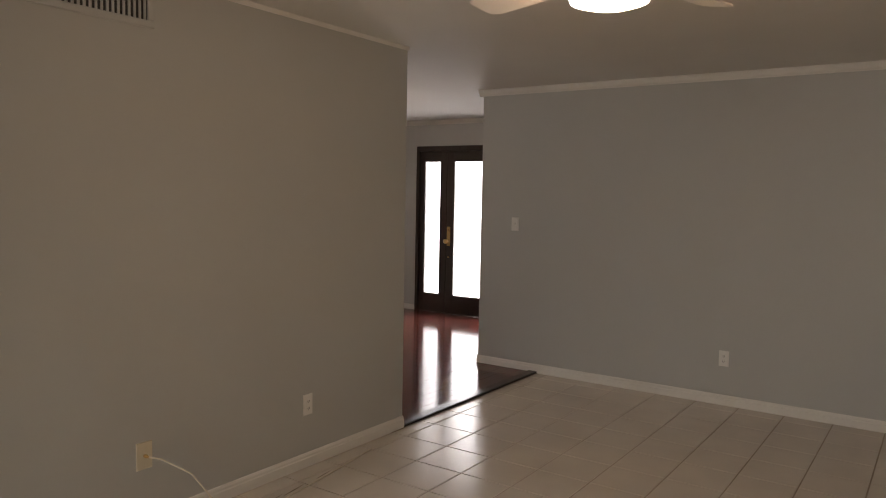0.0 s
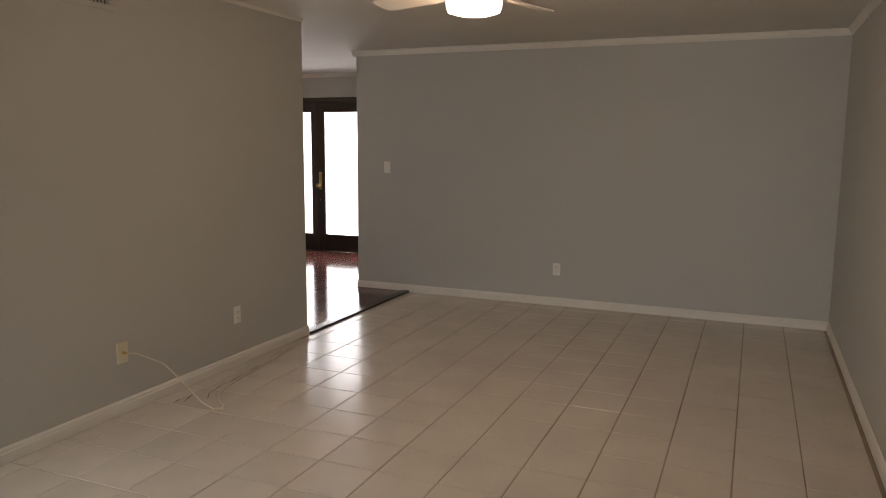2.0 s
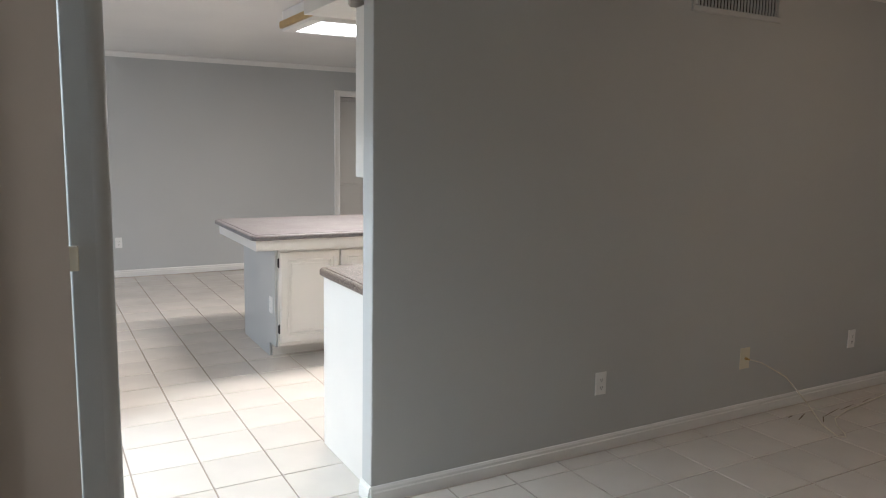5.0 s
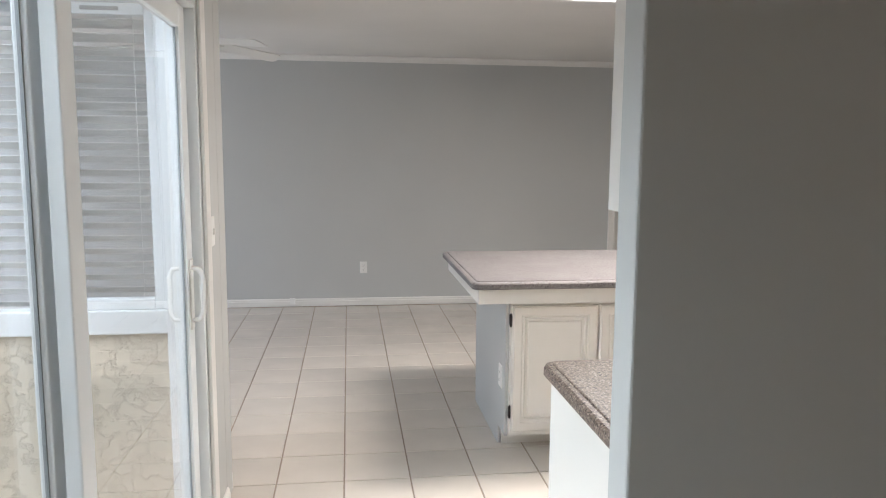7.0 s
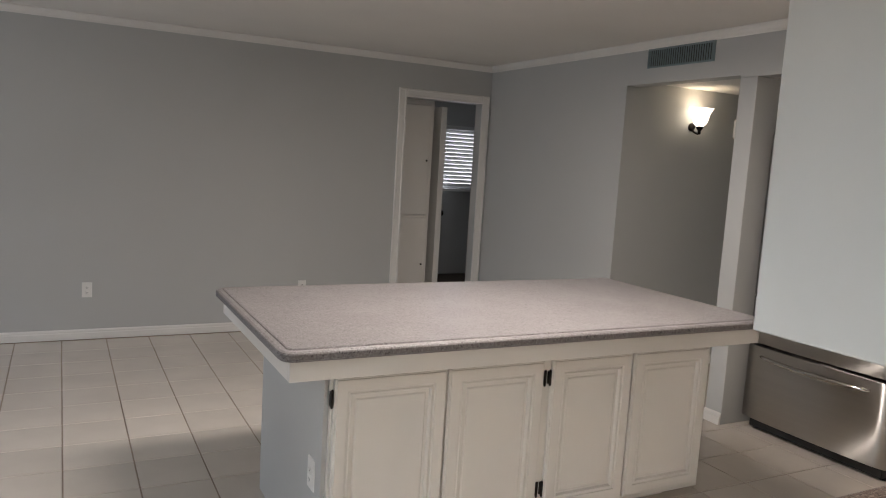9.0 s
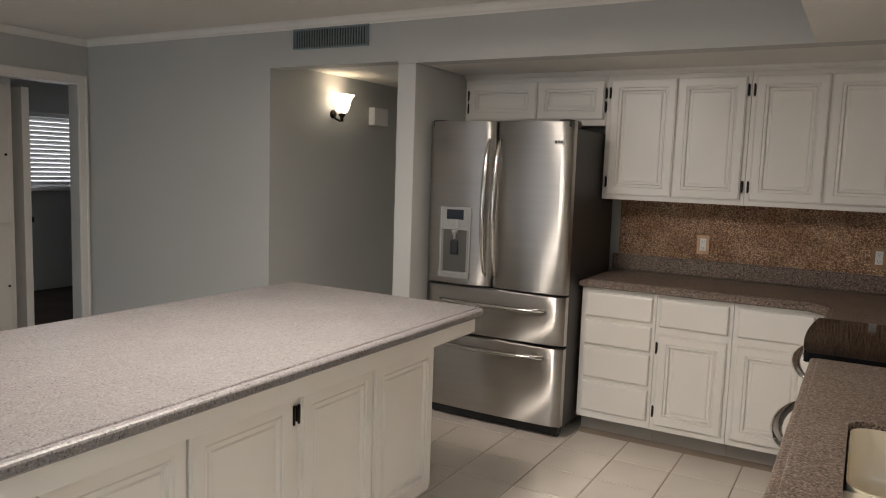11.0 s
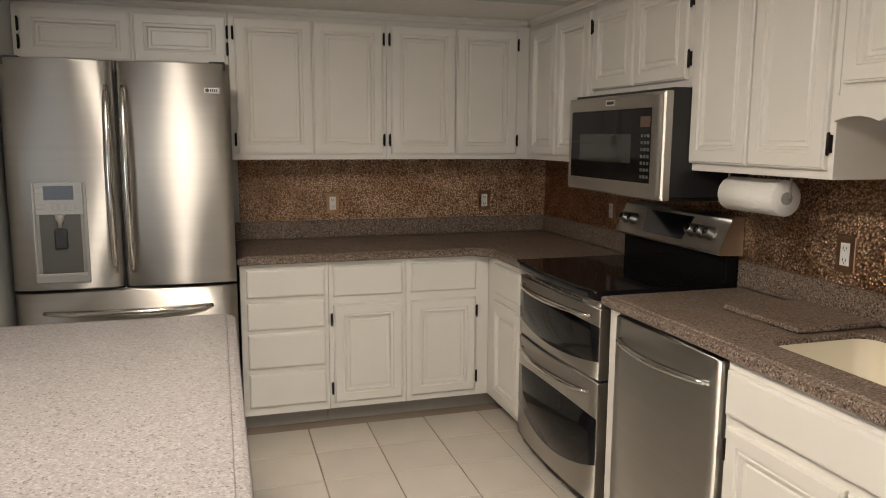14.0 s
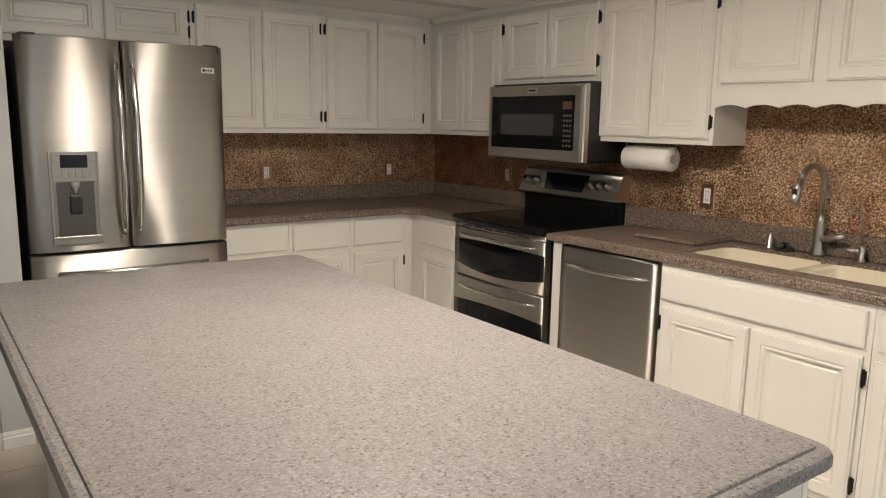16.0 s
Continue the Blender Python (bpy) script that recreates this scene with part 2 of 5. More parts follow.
CARPET = surface("dark_carpet", (0.06, 0.045, 0.035), 0.95, 0, 0.1, 0.2, 3, 200, 0.6, 0.005)
CORD = surface("ivory_cable", (0.66, 0.60, 0.48), 0.5, 0, 0.4, 0.1, 20, 100, 0.02)
GRASS = surface("far_garden_ground", (0.10, 0.12, 0.05), 0.95, 0, 0.1, 0.3, 0.6, 12, 0.5, 0.02)
CABLESHADE = surface("brown_cable_shade", (0.16, 0.11, 0.07), 0.7, 0, 0.3, 0.3, 30, 90, 0.2)
LAMPGLASS = glow("lit_milk_glass", (1.0, 0.95, 0.86), 6.0)
SCONCEGLASS = glow("lit_sconce_glass", (1.0, 0.86, 0.62), 4.0)
FANGLASS = surface("white_opal_glass", (0.80, 0.80, 0.76), 0.2, 0, 0.5, 0.02, 4, 50, 0.0)
LENS = glow("lit_ceiling_lens", (1.0, 0.97, 0.92), 5.0)
OUTSIDE = glow("bright_daylight_backdrop", (1.0, 1.0, 1.0), 1.9)
DISPLAY = surface("dark_display", (0.010, 0.012, 0.018), 0.12, 0, 0.5, 0.05)
PANE = glass("clear_glass")
FROST = glass("frosted_glass", 0.28)


# ---------------------------------------------------------------- mesh helpers
ORIGIN = {}


def box(bm, x0, x1, y0, y1, z0, z1, bevel=0.0, seg=2):
    v = [bm.verts.new(p) for p in ((x0, y0, z0), (x1, y0, z0), (x1, y1, z0), (x0, y1, z0),
                                   (x0, y0, z1), (x1, y0, z1), (x1, y1, z1), (x0, y1, z1))]
    fs = [bm.faces.new([v[i] for i in q]) for q in ((3, 2, 1, 0), (4, 5, 6, 7), (0, 1, 5, 4), (1, 2, 6, 5), (2, 3, 7, 6), (3, 0, 4, 7))]
    if bevel:
        es = list({e for f in fs for e in f.edges})
        bmesh.ops.bevel(bm, geom=es, offset=bevel, segments=seg, affect='EDGES', profile=0.5)
    return bm


def boxes(*args, bevel=0.0):
    bm = bmesh.new()
    for a in args:
        box(bm, *a, bevel=bevel)
    return bm


def lathe(bm, cx, cy, profile, seg=28, axis='z', cz=0.0):
    """Turn (radius, height) pairs about an axis through the centre."""
    rings = []
    for r, h in profile:
        ring = []
        for i in range(seg):
            a = 2 * math.pi * i / seg
            c, s = r * math.cos(a), r * math.sin(a)
            p = {'z': (cx + c, cy + s, cz + h), 'x': (cx + h, cy + c, cz + s), 'y': (cx + c, cy + h, cz + s)}[axis]
            ring.append(bm.verts.new(p))
        rings.append(ring)
    for a, b in zip(rings, rings[1:]):
        for i in range(seg):
            f = bm.faces.new((a[i], a[(i + 1) % seg], b[(i + 1) % seg], b[i]))
            f.smooth = True
    for ring in (rings[0], rings[-1]):
        if (ring[0].co - ring[seg // 2].co).length > 1e-4:
            bm.faces.new(ring)
    return bm


def tube(bm, pts, r, seg=12, flat=1.0):
    """Sweep a round (or flattened) section along a line of points; r may be a list."""
    pts = [Vector(p) for p in pts]
    rings = []
    up = Vector((0, 0, 1))
    for i, p in enumerate(pts):
        d = (pts[min(i + 1, len(pts) - 1)] - pts[max(i - 1, 0)]).normalized()
        side = d.cross(up)
        if side.length < 1e-3:
            side = d.cross(Vector((1, 0, 0)))
        side.normalize()
        nor = side.cross(d).normalized()
        up = nor
        rr = r[i] if isinstance(r, (list, tuple)) else r
        rings.append([bm.verts.new(p + side * rr * math.cos(a) + nor * rr * flat * math.sin(a))
                      for a in (2 * math.pi * k / seg for k in range(seg))])
    for a, b in zip(rings, rings[1:]):
        for i in range(seg):
            f = bm.faces.new((a[i], a[(i + 1) % seg], b[(i + 1) % seg], b[i]))
            f.smooth = True
    bm.faces.new(rings[0])
    bm.faces.new(list(reversed(rings[-1])))
    return bm


def arc(c, r, a0, a1, n, u, v):
    c, u, v = Vector(c), Vector(u), Vector(v)
    return [c + u * r * math.cos(a) + v * r * math.sin(a) for a in np.linspace(radians(a0), radians(a1), n)]


FACE = {'x-': lambda k, u, v, d: (k - d, u, v), 'x+': lambda k, u, v, d: (k + d, u, v),
        'y+': lambda k, u, v, d: (u, k + d, v), 'y-': lambda k, u, v, d: (u, k - d, v)}


def nested(bm, face, k, u0, u1, v0, v1, rings):
    """A slab on a wall plane, built from nested rectangles of (inset, height)."""
    place = FACE[face]
    loops = []
    for ins, d in rings:
        loops.append([bm.verts.new(place(k, u, v, d)) for u, v in
                      ((u0 + ins, v0 + ins), (u1 - ins, v0 + ins), (u1 - ins, v1 - ins), (u0 + ins, v1 - ins))])
    for a, b in zip(loops, loops[1:]):
        for i in range(4):
            bm.faces.new((a[i], a[(i + 1) % 4], b[(i + 1) % 4], b[i]))
    bm.faces.new(loops[-1])
    bm.faces.new(list(reversed(loops[0])))
    return bm


RAISED = [(0, 0), (0, 0.012), (0.003, 0.015), (0.006, 0.015), (0.008, 0.020), (0.046, 0.020), (0.049, 0.015), (0.055, 0.015), (0.058, 0.018), (0.063, 0.018),
          (0.068, 0.006), (0.079, 0.006), (0.085, 0.010)]
FLATFRONT = [(0, 0), (0, 0.012), (0.004, 0.017), (0.010, 0.019)]


def finish(bm):
    bmesh.ops.recalc_face_normals(bm, faces=bm.faces)
    return bm


def thing(name, label, category, at, group="", kind=""):
    ob = new(name)
    ob.location = at
    ob.empty_display_size = 0.1
    ORIGIN[ob.name] = Vector(at)
    return tagged(ob, label, category, group, kind)


def part(name, bm, material, parent, label=""):
    """Link a bmesh, given in world places, as one mesh under a thing or a part."""
    finish(bm)
    o = ORIGIN[parent.name]
    bmesh.ops.translate(bm, verts=bm.verts, vec=-o)
    me = bpy.data.meshes.new(name)
    bm.to_mesh(me)
    bm.free()
    me.materials.append(material)
    ob = new(name, me)
    ob.parent = parent
    ORIGIN[ob.name] = o
    return tagged(ob, label)


def solid(name, bm, material, label, category, kind="structure", group="", at=(0, 0, 0)):
    """A thing that is one mesh."""
    finish(bm)
    at = Vector(at)
    bmesh.ops.translate(bm, verts=bm.verts, vec=-at)
    me = bpy.data.meshes.new(name)
    bm.to_mesh(me)
    bm.free()
    me.materials.append(material)
    ob = new(name, me)
    ob.location = at
    ORIGIN[ob.name] = at
    return tagged(ob, label, category, group, kind)


# ---------------------------------------------------------------- shell
H = 2.42          # ceiling
SOF = 2.122       # soffit over the kitchen cabinets
AX = 4.16         # far end of the partition wall
YK = 0.10         # kitchen face of the partition wall
XB = 6.02         # living room end wall
YC = -3.83        # living room side wall
XF = 3.06         # family room east face
XK = 4.00         # kitchen back wall
YF = 5.98         # family room north face
XS = -1.05        # slider wall, inner face
XE = 8.04         # entry door wall
XW = -4.6         # west end


def wall(name, *bx, label="smooth wall painted soft grey", mat=None, bevel=0.0):
    return solid(name, boxes(*bx, bevel=bevel), mat or WALL, label, "wall")


wall("wall_partition", (0, AX, 0, YK, 0, H), label="long grey partition wall between living room and kitchen", bevel=0.006)
wall("wall_living_end", (XB, XB + 0.12, YC - 0.12, 0.585, 0, H), label="grey end wall of the living room", bevel=0.004)
wall("wall_living_side", (XW, XB, YC - 0.12, YC, 0, H))
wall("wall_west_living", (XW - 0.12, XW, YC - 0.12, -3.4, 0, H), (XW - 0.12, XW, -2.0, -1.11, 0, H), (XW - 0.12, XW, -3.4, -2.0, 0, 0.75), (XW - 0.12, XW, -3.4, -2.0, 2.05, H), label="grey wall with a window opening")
wall("wall_patio_window", (XW, -2.9, -1.23, -1.11, 0, H), (-2.9, -1.137, -1.23, -1.11, 0, 0.86), (-2.9, -1.137, -1.23, -1.11, 2.02, H),
     (-1.36, -1.137, -1.23, -1.11, 0.86, 2.02), label="wall with a framed window, warm lamp light painted into its colour", mat=WARMLIT)
for n, b6 in (("wall_slider_south", (-1.117, XS, -0.75, -0.68, 0, H)), ("wall_slider_head", (-1.19, XS, -0.679, 1.459, 2.03, H)), ("wall_slider_north", (-1.19, XS, 1.46, 1.80, 0, H))):
    wall(n, b6, label="grey wall beside the sliding glass door", bevel=0.004)
solid("wall_slider_corner", lathe(bmesh.new(), -1.055, -0.715, [(0.036, 0), (0.036, H)], 20), WALL, "rounded grey wall corner beside the slider", "wall")
wall("wall_patio_return", (-1.19, -1.145, -1.11, -0.75, 2.03, H))
wall("wall_family_south", (XW, -3.2, 1.80, 1.94, 0, H), (-1.215, XS, 1.80, 1.94, 0, H), (-3.2, -1.215, 1.80, 1.94, 0, 0.80), (-3.2, -1.215, 1.80, 1.94, 2.10, H),
     label="grey wall with a blind-covered window, stucco outside")
# opening is unseen, cut only to hold the added family room lamp
wall("wall_family_west", (XW - 0.12, XW, 1.80, 3.2, 0, H), (XW - 0.12, XW, 5.8, YF + 0.12, 0, H), (XW - 0.12, XW, 3.2, 5.8, 2.05, H), label="grey wall with an assumed unseen opening at the added daylight lamp")
wall("wall_family_north", (XW, 2.185, YF, YF + 0.12, 0, H), (2.185, 2.97, YF, YF + 0.12, 2.065, H), (2.97, XF + 0.12, YF, YF + 0.12, 0, H),
     label="plain grey wall with a cased doorway")
wall("wall_family_east", (XF, XF + 0.12, 4.072, YF, 0, H), (XF, XF + 0.12, 3.065, 4.072, SOF + 0.012, H), (XF, XF + 0.12, YK, 3.065, SOF, H),
     label="grey wall over the hallway opening and fridge recess")
wall("wall_column", (XF, XK, 2.939, 3.065, 0, SOF), label="grey wall end between hallway and fridge recess", bevel=0.005)
wall("wall_hall_side", (XF + 0.12, 5.05, 4.072, 4.19, 0, H))
wall("wall_hall_end", (5.05, 5.17, 3.0, 4.19, 0, H))
wall("wall_kitchen_back", (XK, AX, YK, 3.065, 0, H))
wall("wall_entry_north", (5.17, XE, 3.25, 3.37, 0, H))
wall("wall_entry_link", (AX, 5.17, 2.95, 3.065, 0, H))
wall("wall_entry_end", (XE, XE + 0.14, 2.80, 3.37, 0, H), (XE, XE + 0.14, 0.95, 2.80, 2.10, H), (XE, XE + 0.14, -0.6, 0.95, 0, H), label="pale wall round the dark front doors")
wall("wall_entry_south", (XB + 0.12, XE, -0.6, -0.48, 0, H))
solid("ceiling", boxes((XW, XB + 0.12, YC, -1.11, H, H + 0.1), (-1.19, XB + 0.12, -1.11, 0, H, H + 0.1), (-1.19, 5.17, 0, 1.80, H, H + 0.1), (XW, 5.17, 1.80, YF, H, H + 0.1), (AX, XE, 0, 3.37, H + 0.001, H + 0.1), (XB + 0.12, XE, -0.6, 0, H, H + 0.1)),
      CEIL, "off-white painted flat ceiling", "ceiling")
solid("ceiling_soffit", boxes((XF + 0.12, XK, YK, 2.939, SOF, H - 0.004), (0.004, XF, YK, 0.842, SOF, H - 0.004)), CEIL, "lowered painted soffit above the kitchen cabinets", "ceiling")
solid("ceiling_hall", boxes((XF + 0.12, 5.05, 3.065, 4.072, SOF + 0.05, SOF + 0.1)), CEIL, "low hallway ceiling lit by a sconce", "ceiling")

# ground and patio
solid("ground", boxes((-60, 60, -60, 60, -0.35, -0.12)), GRASS, "garden ground beyond the house", "ground")
solid("patio", boxes((XW, -1.19, -1.11, 1.80, -0.12, -0.03)), CONCRETE, "bare concrete patio outside the slider", "pavement")
solid("wall_patio_stucco", boxes((XW, -3.2, 1.775, 1.80, -0.1, 2.6), (-1.215, -1.19, 1.775, 1.80, -0.1, 2.6), (-3.2, -1.215, 1.775, 1.80, -0.1, 0.78), (-3.2, -1.215, 1.775, 1.80, 2.12, 2.6)),
      STUCCO, "cream knockdown stucco outside wall", "wall")
solid("patio_eave", boxes((XW, -1.19, 1.40, 1.775, 2.22, 2.32)), STUCCO, "beige eave over the patio window", "roof")


def strip(name, runs, prof, mat, label, category):
    """Moulding: a profile of (out, height) swept along straight runs. run: axis, fixed, start, end, outward sign."""
    bm = bmesh.new()
    for axis, k, a, b, s in runs:
        ends = []
        for t in (a, b):
            ends.append([bm.verts.new((t, k + s * o, z) if axis == 'x' else (k + s * o, t, z)) for o, z in prof])
        n = len(prof)
        for i in range(n):
            bm.faces.new((ends[0][i], ends[0][(i + 1) % n], ends[1][(i + 1) % n], ends[1][i]))
        bm.faces.new(ends[0])
        bm.faces.new(list(reversed(ends[1])))
    return solid(name, bm, mat, label, category)


BASE = [(0, 0.0), (0.014, 0.0), (0.014, 0.048), (0.010, 0.053), (0.010, 0.064), (0.005, 0.074), (0, 0.076)]
CROWN = [(0, H - 0.055), (0.006, H - 0.055), (0.010, H - 0.045), (0.018, H - 0.040), (0.030, H - 0.016), (0.036, H - 0.013), (0.036, H - 0.001), (0, H - 0.001)]
strip("baseboard_partition", [('x', 0, -0.004, AX, -1)], BASE, TRIM, "white moulded baseboard, scuffed", "baseboard")
strip("baseboard_partition_ends", [('y', 0, 0, YK, -1), ('y', AX, 0.02, 2.9, 1)], BASE, TRIM, "white moulded baseboard", "baseboard")
strip("baseboard_living", [('y', XB, YC, 0.585, -1), ('x', 0.585, XB, XB + 0.12, 1), ('x', YC, XW, XB, 1)], BASE, TRIM, "white moulded baseboard", "baseboard")
strip("baseboard_family", [('x', YF, XW, 2.109, -1), ('y', XF, 4.072, YF, -1), ('y', XS, 1.52, 1.80, 1), ('x', 1.94, XW, XS, 1)], BASE, TRIM, "white moulded baseboard", "baseboard")
strip("baseboard_hall", [('x', 4.072, XF, 5.05, -1), ('x', 3.065, XF, XK, 1), ('y', XF, 2.939, 3.065, -1)], BASE, TRIM, "white moulded baseboard", "baseboard")
strip("baseboard_entry", [('y', XE, 2.80, 3.25, -1), ('x', 3.25, 5.17, XE, -1)], BASE, TRIM, "white moulded baseboard", "baseboard")
strip("crown_living", [('y', XB, YC, 0.62, -1), ('x', YC, XW, XB, 1)], CROWN, TRIM, "slim white crown moulding", "trim")
strip("crown_partition", [('x', 0, 0, AX, -1)], [(0, H - 0.022), (0.006, H - 0.022), (0.012, H - 0.012), (0.014, H - 0.001), (0, H - 0.001)], TRIM, "narrow white cove moulding", "trim")
strip("crown_family", [('x', YF, XW, XF, -1), ('y', XF, 0.842, YF, -1)], CROWN, TRIM, "slim white crown moulding", "trim")
strip("crown_entry", [('y', XE, -0.4, 3.25, -1)], CROWN, TRIM, "slim white crown moulding", "trim")


# ---------------------------------------------------------------- doors and windows
def casing(name, face, k, u0, u1, z0, z1, w, t, mat, label, sill=False):
    """Flat moulded casing round an opening; three sides, or four with a sill."""
    th = thing(name, label, "trim", FACE[face](k, (u0 + u1) / 2, z0, 0), kind="structure")
    rows = [("jamb_trim", u0 - w, u0, z0, z1 + w), ("jamb_trim", u1, u1 + w, z0, z1 + w), ("head_trim", u0, u1, z1, z1 + w)]
    if sill:
        rows.append(("sill_trim", u0, u1, z0 - w, z0))
        rows[0] = ("jamb_trim", u0 - w, u0, z0 - w, z1 + w)
        rows[1] = ("jamb_trim", u1, u1 + w, z0 - w, z1 + w)
    for n, a, b, c, d in rows:
        bm = nested(bmesh.new(), face, k, a, b, c, d, [(0, 0), (0, t * 0.8), (0.004, t), (w * 0.22, t), (w * 0.26, t * 0.75), (w * 0.36, t * 0.75)])
        part(n, bm, mat, th)
    return th


casing("door_1_casing", 'y-', YF, 2.185, 2.965, 0.0, 2.065, 0.075, 0.018, TRIM, "white casing round the open bedroom doorway")
casing("window_2_casing", 'y-', -1.23, -2.9, -1.345, 0.87, 2.02, 0.07, 0.022, TRIM, "white mitred moulding round the patio window", sill=True)

# room behind the far doorway
solid("floor_bedroom", boxes((1.6, 5.4, YF + 0.12, 8.8, -0.1, 0.0)), CARPET, "dark carpet in the room beyond", "floor")
wall("wall_bedroom", (1.6, 3.75, 8.6, 8.72, 0, H), (3.75, 5.0, 8.6, 8.72, 0, 1.16), (3.75, 5.0, 8.6, 8.72, 1.95, H), (5.0, 5.4, 8.6, 8.72, 0, H),
     (5.4, 5.52, YF, 8.72, 0, H), (1.5, 1.6, YF + 0.12, 8.72, 0, H), (XF + 0.12, 5.4, YF, YF + 0.12, 0, H))
solid("ceiling_bedroom", boxes((1.5, 5.52, YF + 0.12, 8.72, H, H + 0.1)), CEIL, "plain ceiling of the room beyond", "ceiling")
cl = thing("linen_cabinet", "tall white built-in cabinet with two stacked doors", "cabinet", (2.3, 6.3, 0))
part("body", boxes((2.0, 2.615, 6.27, 6.8, 0, 2.08), bevel=0.003), CAB, cl)
for z0, z1 in ((0.05, 0.965), (0.985, 2.03)):
    d = part("door", nested(bmesh.new(), 'y-', 6.27, 2.12, 2.58, z0, z1, FLATFRONT), CAB, cl)
    part("knob", lathe(bmesh.new(), 2.545, 6.247, [(0.004, 0.005), (0.010, -0.012), (0.004, -0.02)], 12, 'y', (z0 + z1) / 2), HINGE, d)
dr = thing("door_2", "white bedroom door standing half open", "door", (2.68, 6.3, 0), kind="structure")
part("leaf", boxes((2.70, 2.76, 6.28, 6.92, 0.01, 2.03), bevel=0.003), TRIM, dr)
part("knob", lathe(bmesh.new(), 2.76, 6.36, [(0.012, 0), (0.012, 0.02), (0.027, 0.03), (0.027, 0.05), (0.01, 0.06)], 16, 'x', 1.0), HINGE, dr, "dark bronze knob")


def blind(name, label, face, k, u0, u1, z0, z1, pitch, tilt, depth):
    th = thing(name, label, "blind", FACE[face](k, (u0 + u1) / 2, z0, 0))
    part("headrail", nested(bmesh.new(), face, k, u0, u1, z1, z1 + 0.05, [(0, 0), (0, 0.05), (0.004, 0.054)]), BLIND, th)
    n = int((z1 - z0) / pitch)
    for i in range(n):
        z = z0 + (i + 0.5) * (z1 - z0) / n
        bm = bmesh.new()
        c, s = math.cos(radians(tilt)) * depth / 2, math.sin(radians(tilt)) * depth / 2
        vs = []
        for q, bow in ((-1, 0), (-0.4, 0.004), (0.4, 0.004), (1, 0)):
            vs.append([Vector(FACE[face](k, u, z + q * s + bow, 0.03 + q * c)) for u in (u0 + 0.005, u1 - 0.005)])
        top = [[bm.verts.new(p) for p in r] for r in vs]
        bot = [[bm.verts.new(p - Vector((0, 0, 0.003))) for p in r] for r in vs]
        for a in range(3):
            bm.faces.new((top[a][0], top[a][1], top[a + 1][1], top[a + 1][0]))
            bm.faces.new((bot[a][0], bot[a + 1][0], bot[a + 1][1], bot[a][1]))
        for a in (0, 3):
            bm.faces.new((top[a][0], bot[a][0], bot[a][1], top[a][1]))
        part("slat", bm, BLIND, th)
    for u in (u0 + 0.15, u1 - 0.15):
        part("ladder_cord", tube(bmesh.new(), [FACE[face](k, u, z0, 0.058), FACE[face](k, u, z1, 0.058)], 0.0015, 6), BLIND, th)
    return th


blind("window_blind", "white slatted blind with daylight behind it", 'y-', 8.585, 3.8, 4.95, 1.18, 1.93, 0.05, 55, 0.05)
solid("backdrop_bedroom", boxes((3.4, 5.3, 9.2, 9.22, 0.6, 2.5)), OUTSIDE, "bright daylight beyond the bedroom window", "backdrop")
w = thing("window_3", "white framed bedroom window", "window", (4.37, 8.62, 1.16), kind="structure")
part("window_frame", boxes((3.75, 3.8, 8.6, 8.7, 1.16, 1.95), (4.95, 5.0, 8.6, 8.7, 1.16, 1.95), (3.8, 4.95, 8.6, 8.7, 1.16, 1.2), (3.8, 4.95, 8.6, 8.7, 1.91, 1.95), bevel=0.003), VINYL, w)
part("window_sill", boxes((3.7, 5.05, 8.52, 8.599, 1.12, 1.158), bevel=0.004), TRIM, w)

# patio window in the stucco wall, two sashes with blinds behind
w = thing("window_1", "white vinyl window with closed blinds in the stucco wall", "window", (-2.2, 1.79, 0.80), kind="structure")
part("window_frame", boxes((-3.2, -1.215, 1.755, 1.84, 0.76, 0.86), (-3.2, -1.215, 1.755, 1.84, 2.06, 2.13), (-1.275, -1.215, 1.755, 1.84, 0.86, 2.06), (-3.2, -3.12, 1.755, 1.84, 0.86, 2.06),
     (-1.75, -1.67, 1.755, 1.84, 0.86, 2.06), bevel=0.006), VINYL, w)
sash = part("sash", boxes((-1.67, -1.635, 1.765, 1.815, 0.86, 2.06), (-1.31, -1.275, 1.765, 1.815, 0.86, 2.06), (-1.635, -1.31, 1.765, 1.815, 0.86, 0.905), (-1.635, -1.31, 1.765, 1.815, 2.015, 2.06), bevel=0.004), VINYL, w)
part("latch", boxes((-1.54, -1.40, 1.758, 1.766, 2.03, 2.045), bevel=0.002), GREYPL, sash)
for a, b in ((-1.64, -1.305), (-3.12, -1.75)):
    p = part("pane", boxes((a, b, 1.788, 1.792, 0.86, 2.06)), PANE, w)
    p.visible_shadow = False
blind("window_blind", "pale slatted blinds closed behind the patio window", 'y-', 1.935, -3.15, -1.23, 0.84, 2.03, 0.052, 34, 0.052)
# unseen blind, added to cut daylight bouncing onto the partition wall
blind("window_blind", "unseen slatted blind added to hold daylight out of the living room window", 'y-', -1.112, -2.89, -1.37, 0.87, 1.96, 0.052, 68, 0.055)

# sliding glass door
s = thing("door_3", "white vinyl sliding glass door with two panels", "door", (-1.1, 0.39, 0), kind="structure")
part("door_frame", boxes((-1.185, XS + 0.004, -0.68, -0.63, 0, 2.03), (-1.185, XS + 0.004, 1.42, 1.46, 0, 2.03), (-1.185, XS + 0.004, -0.63, 1.42, 1.985, 2.03), (-1.185, XS - 0.01, -0.63, 1.42, 0, 0.03), bevel=0.004), VINYL, s)
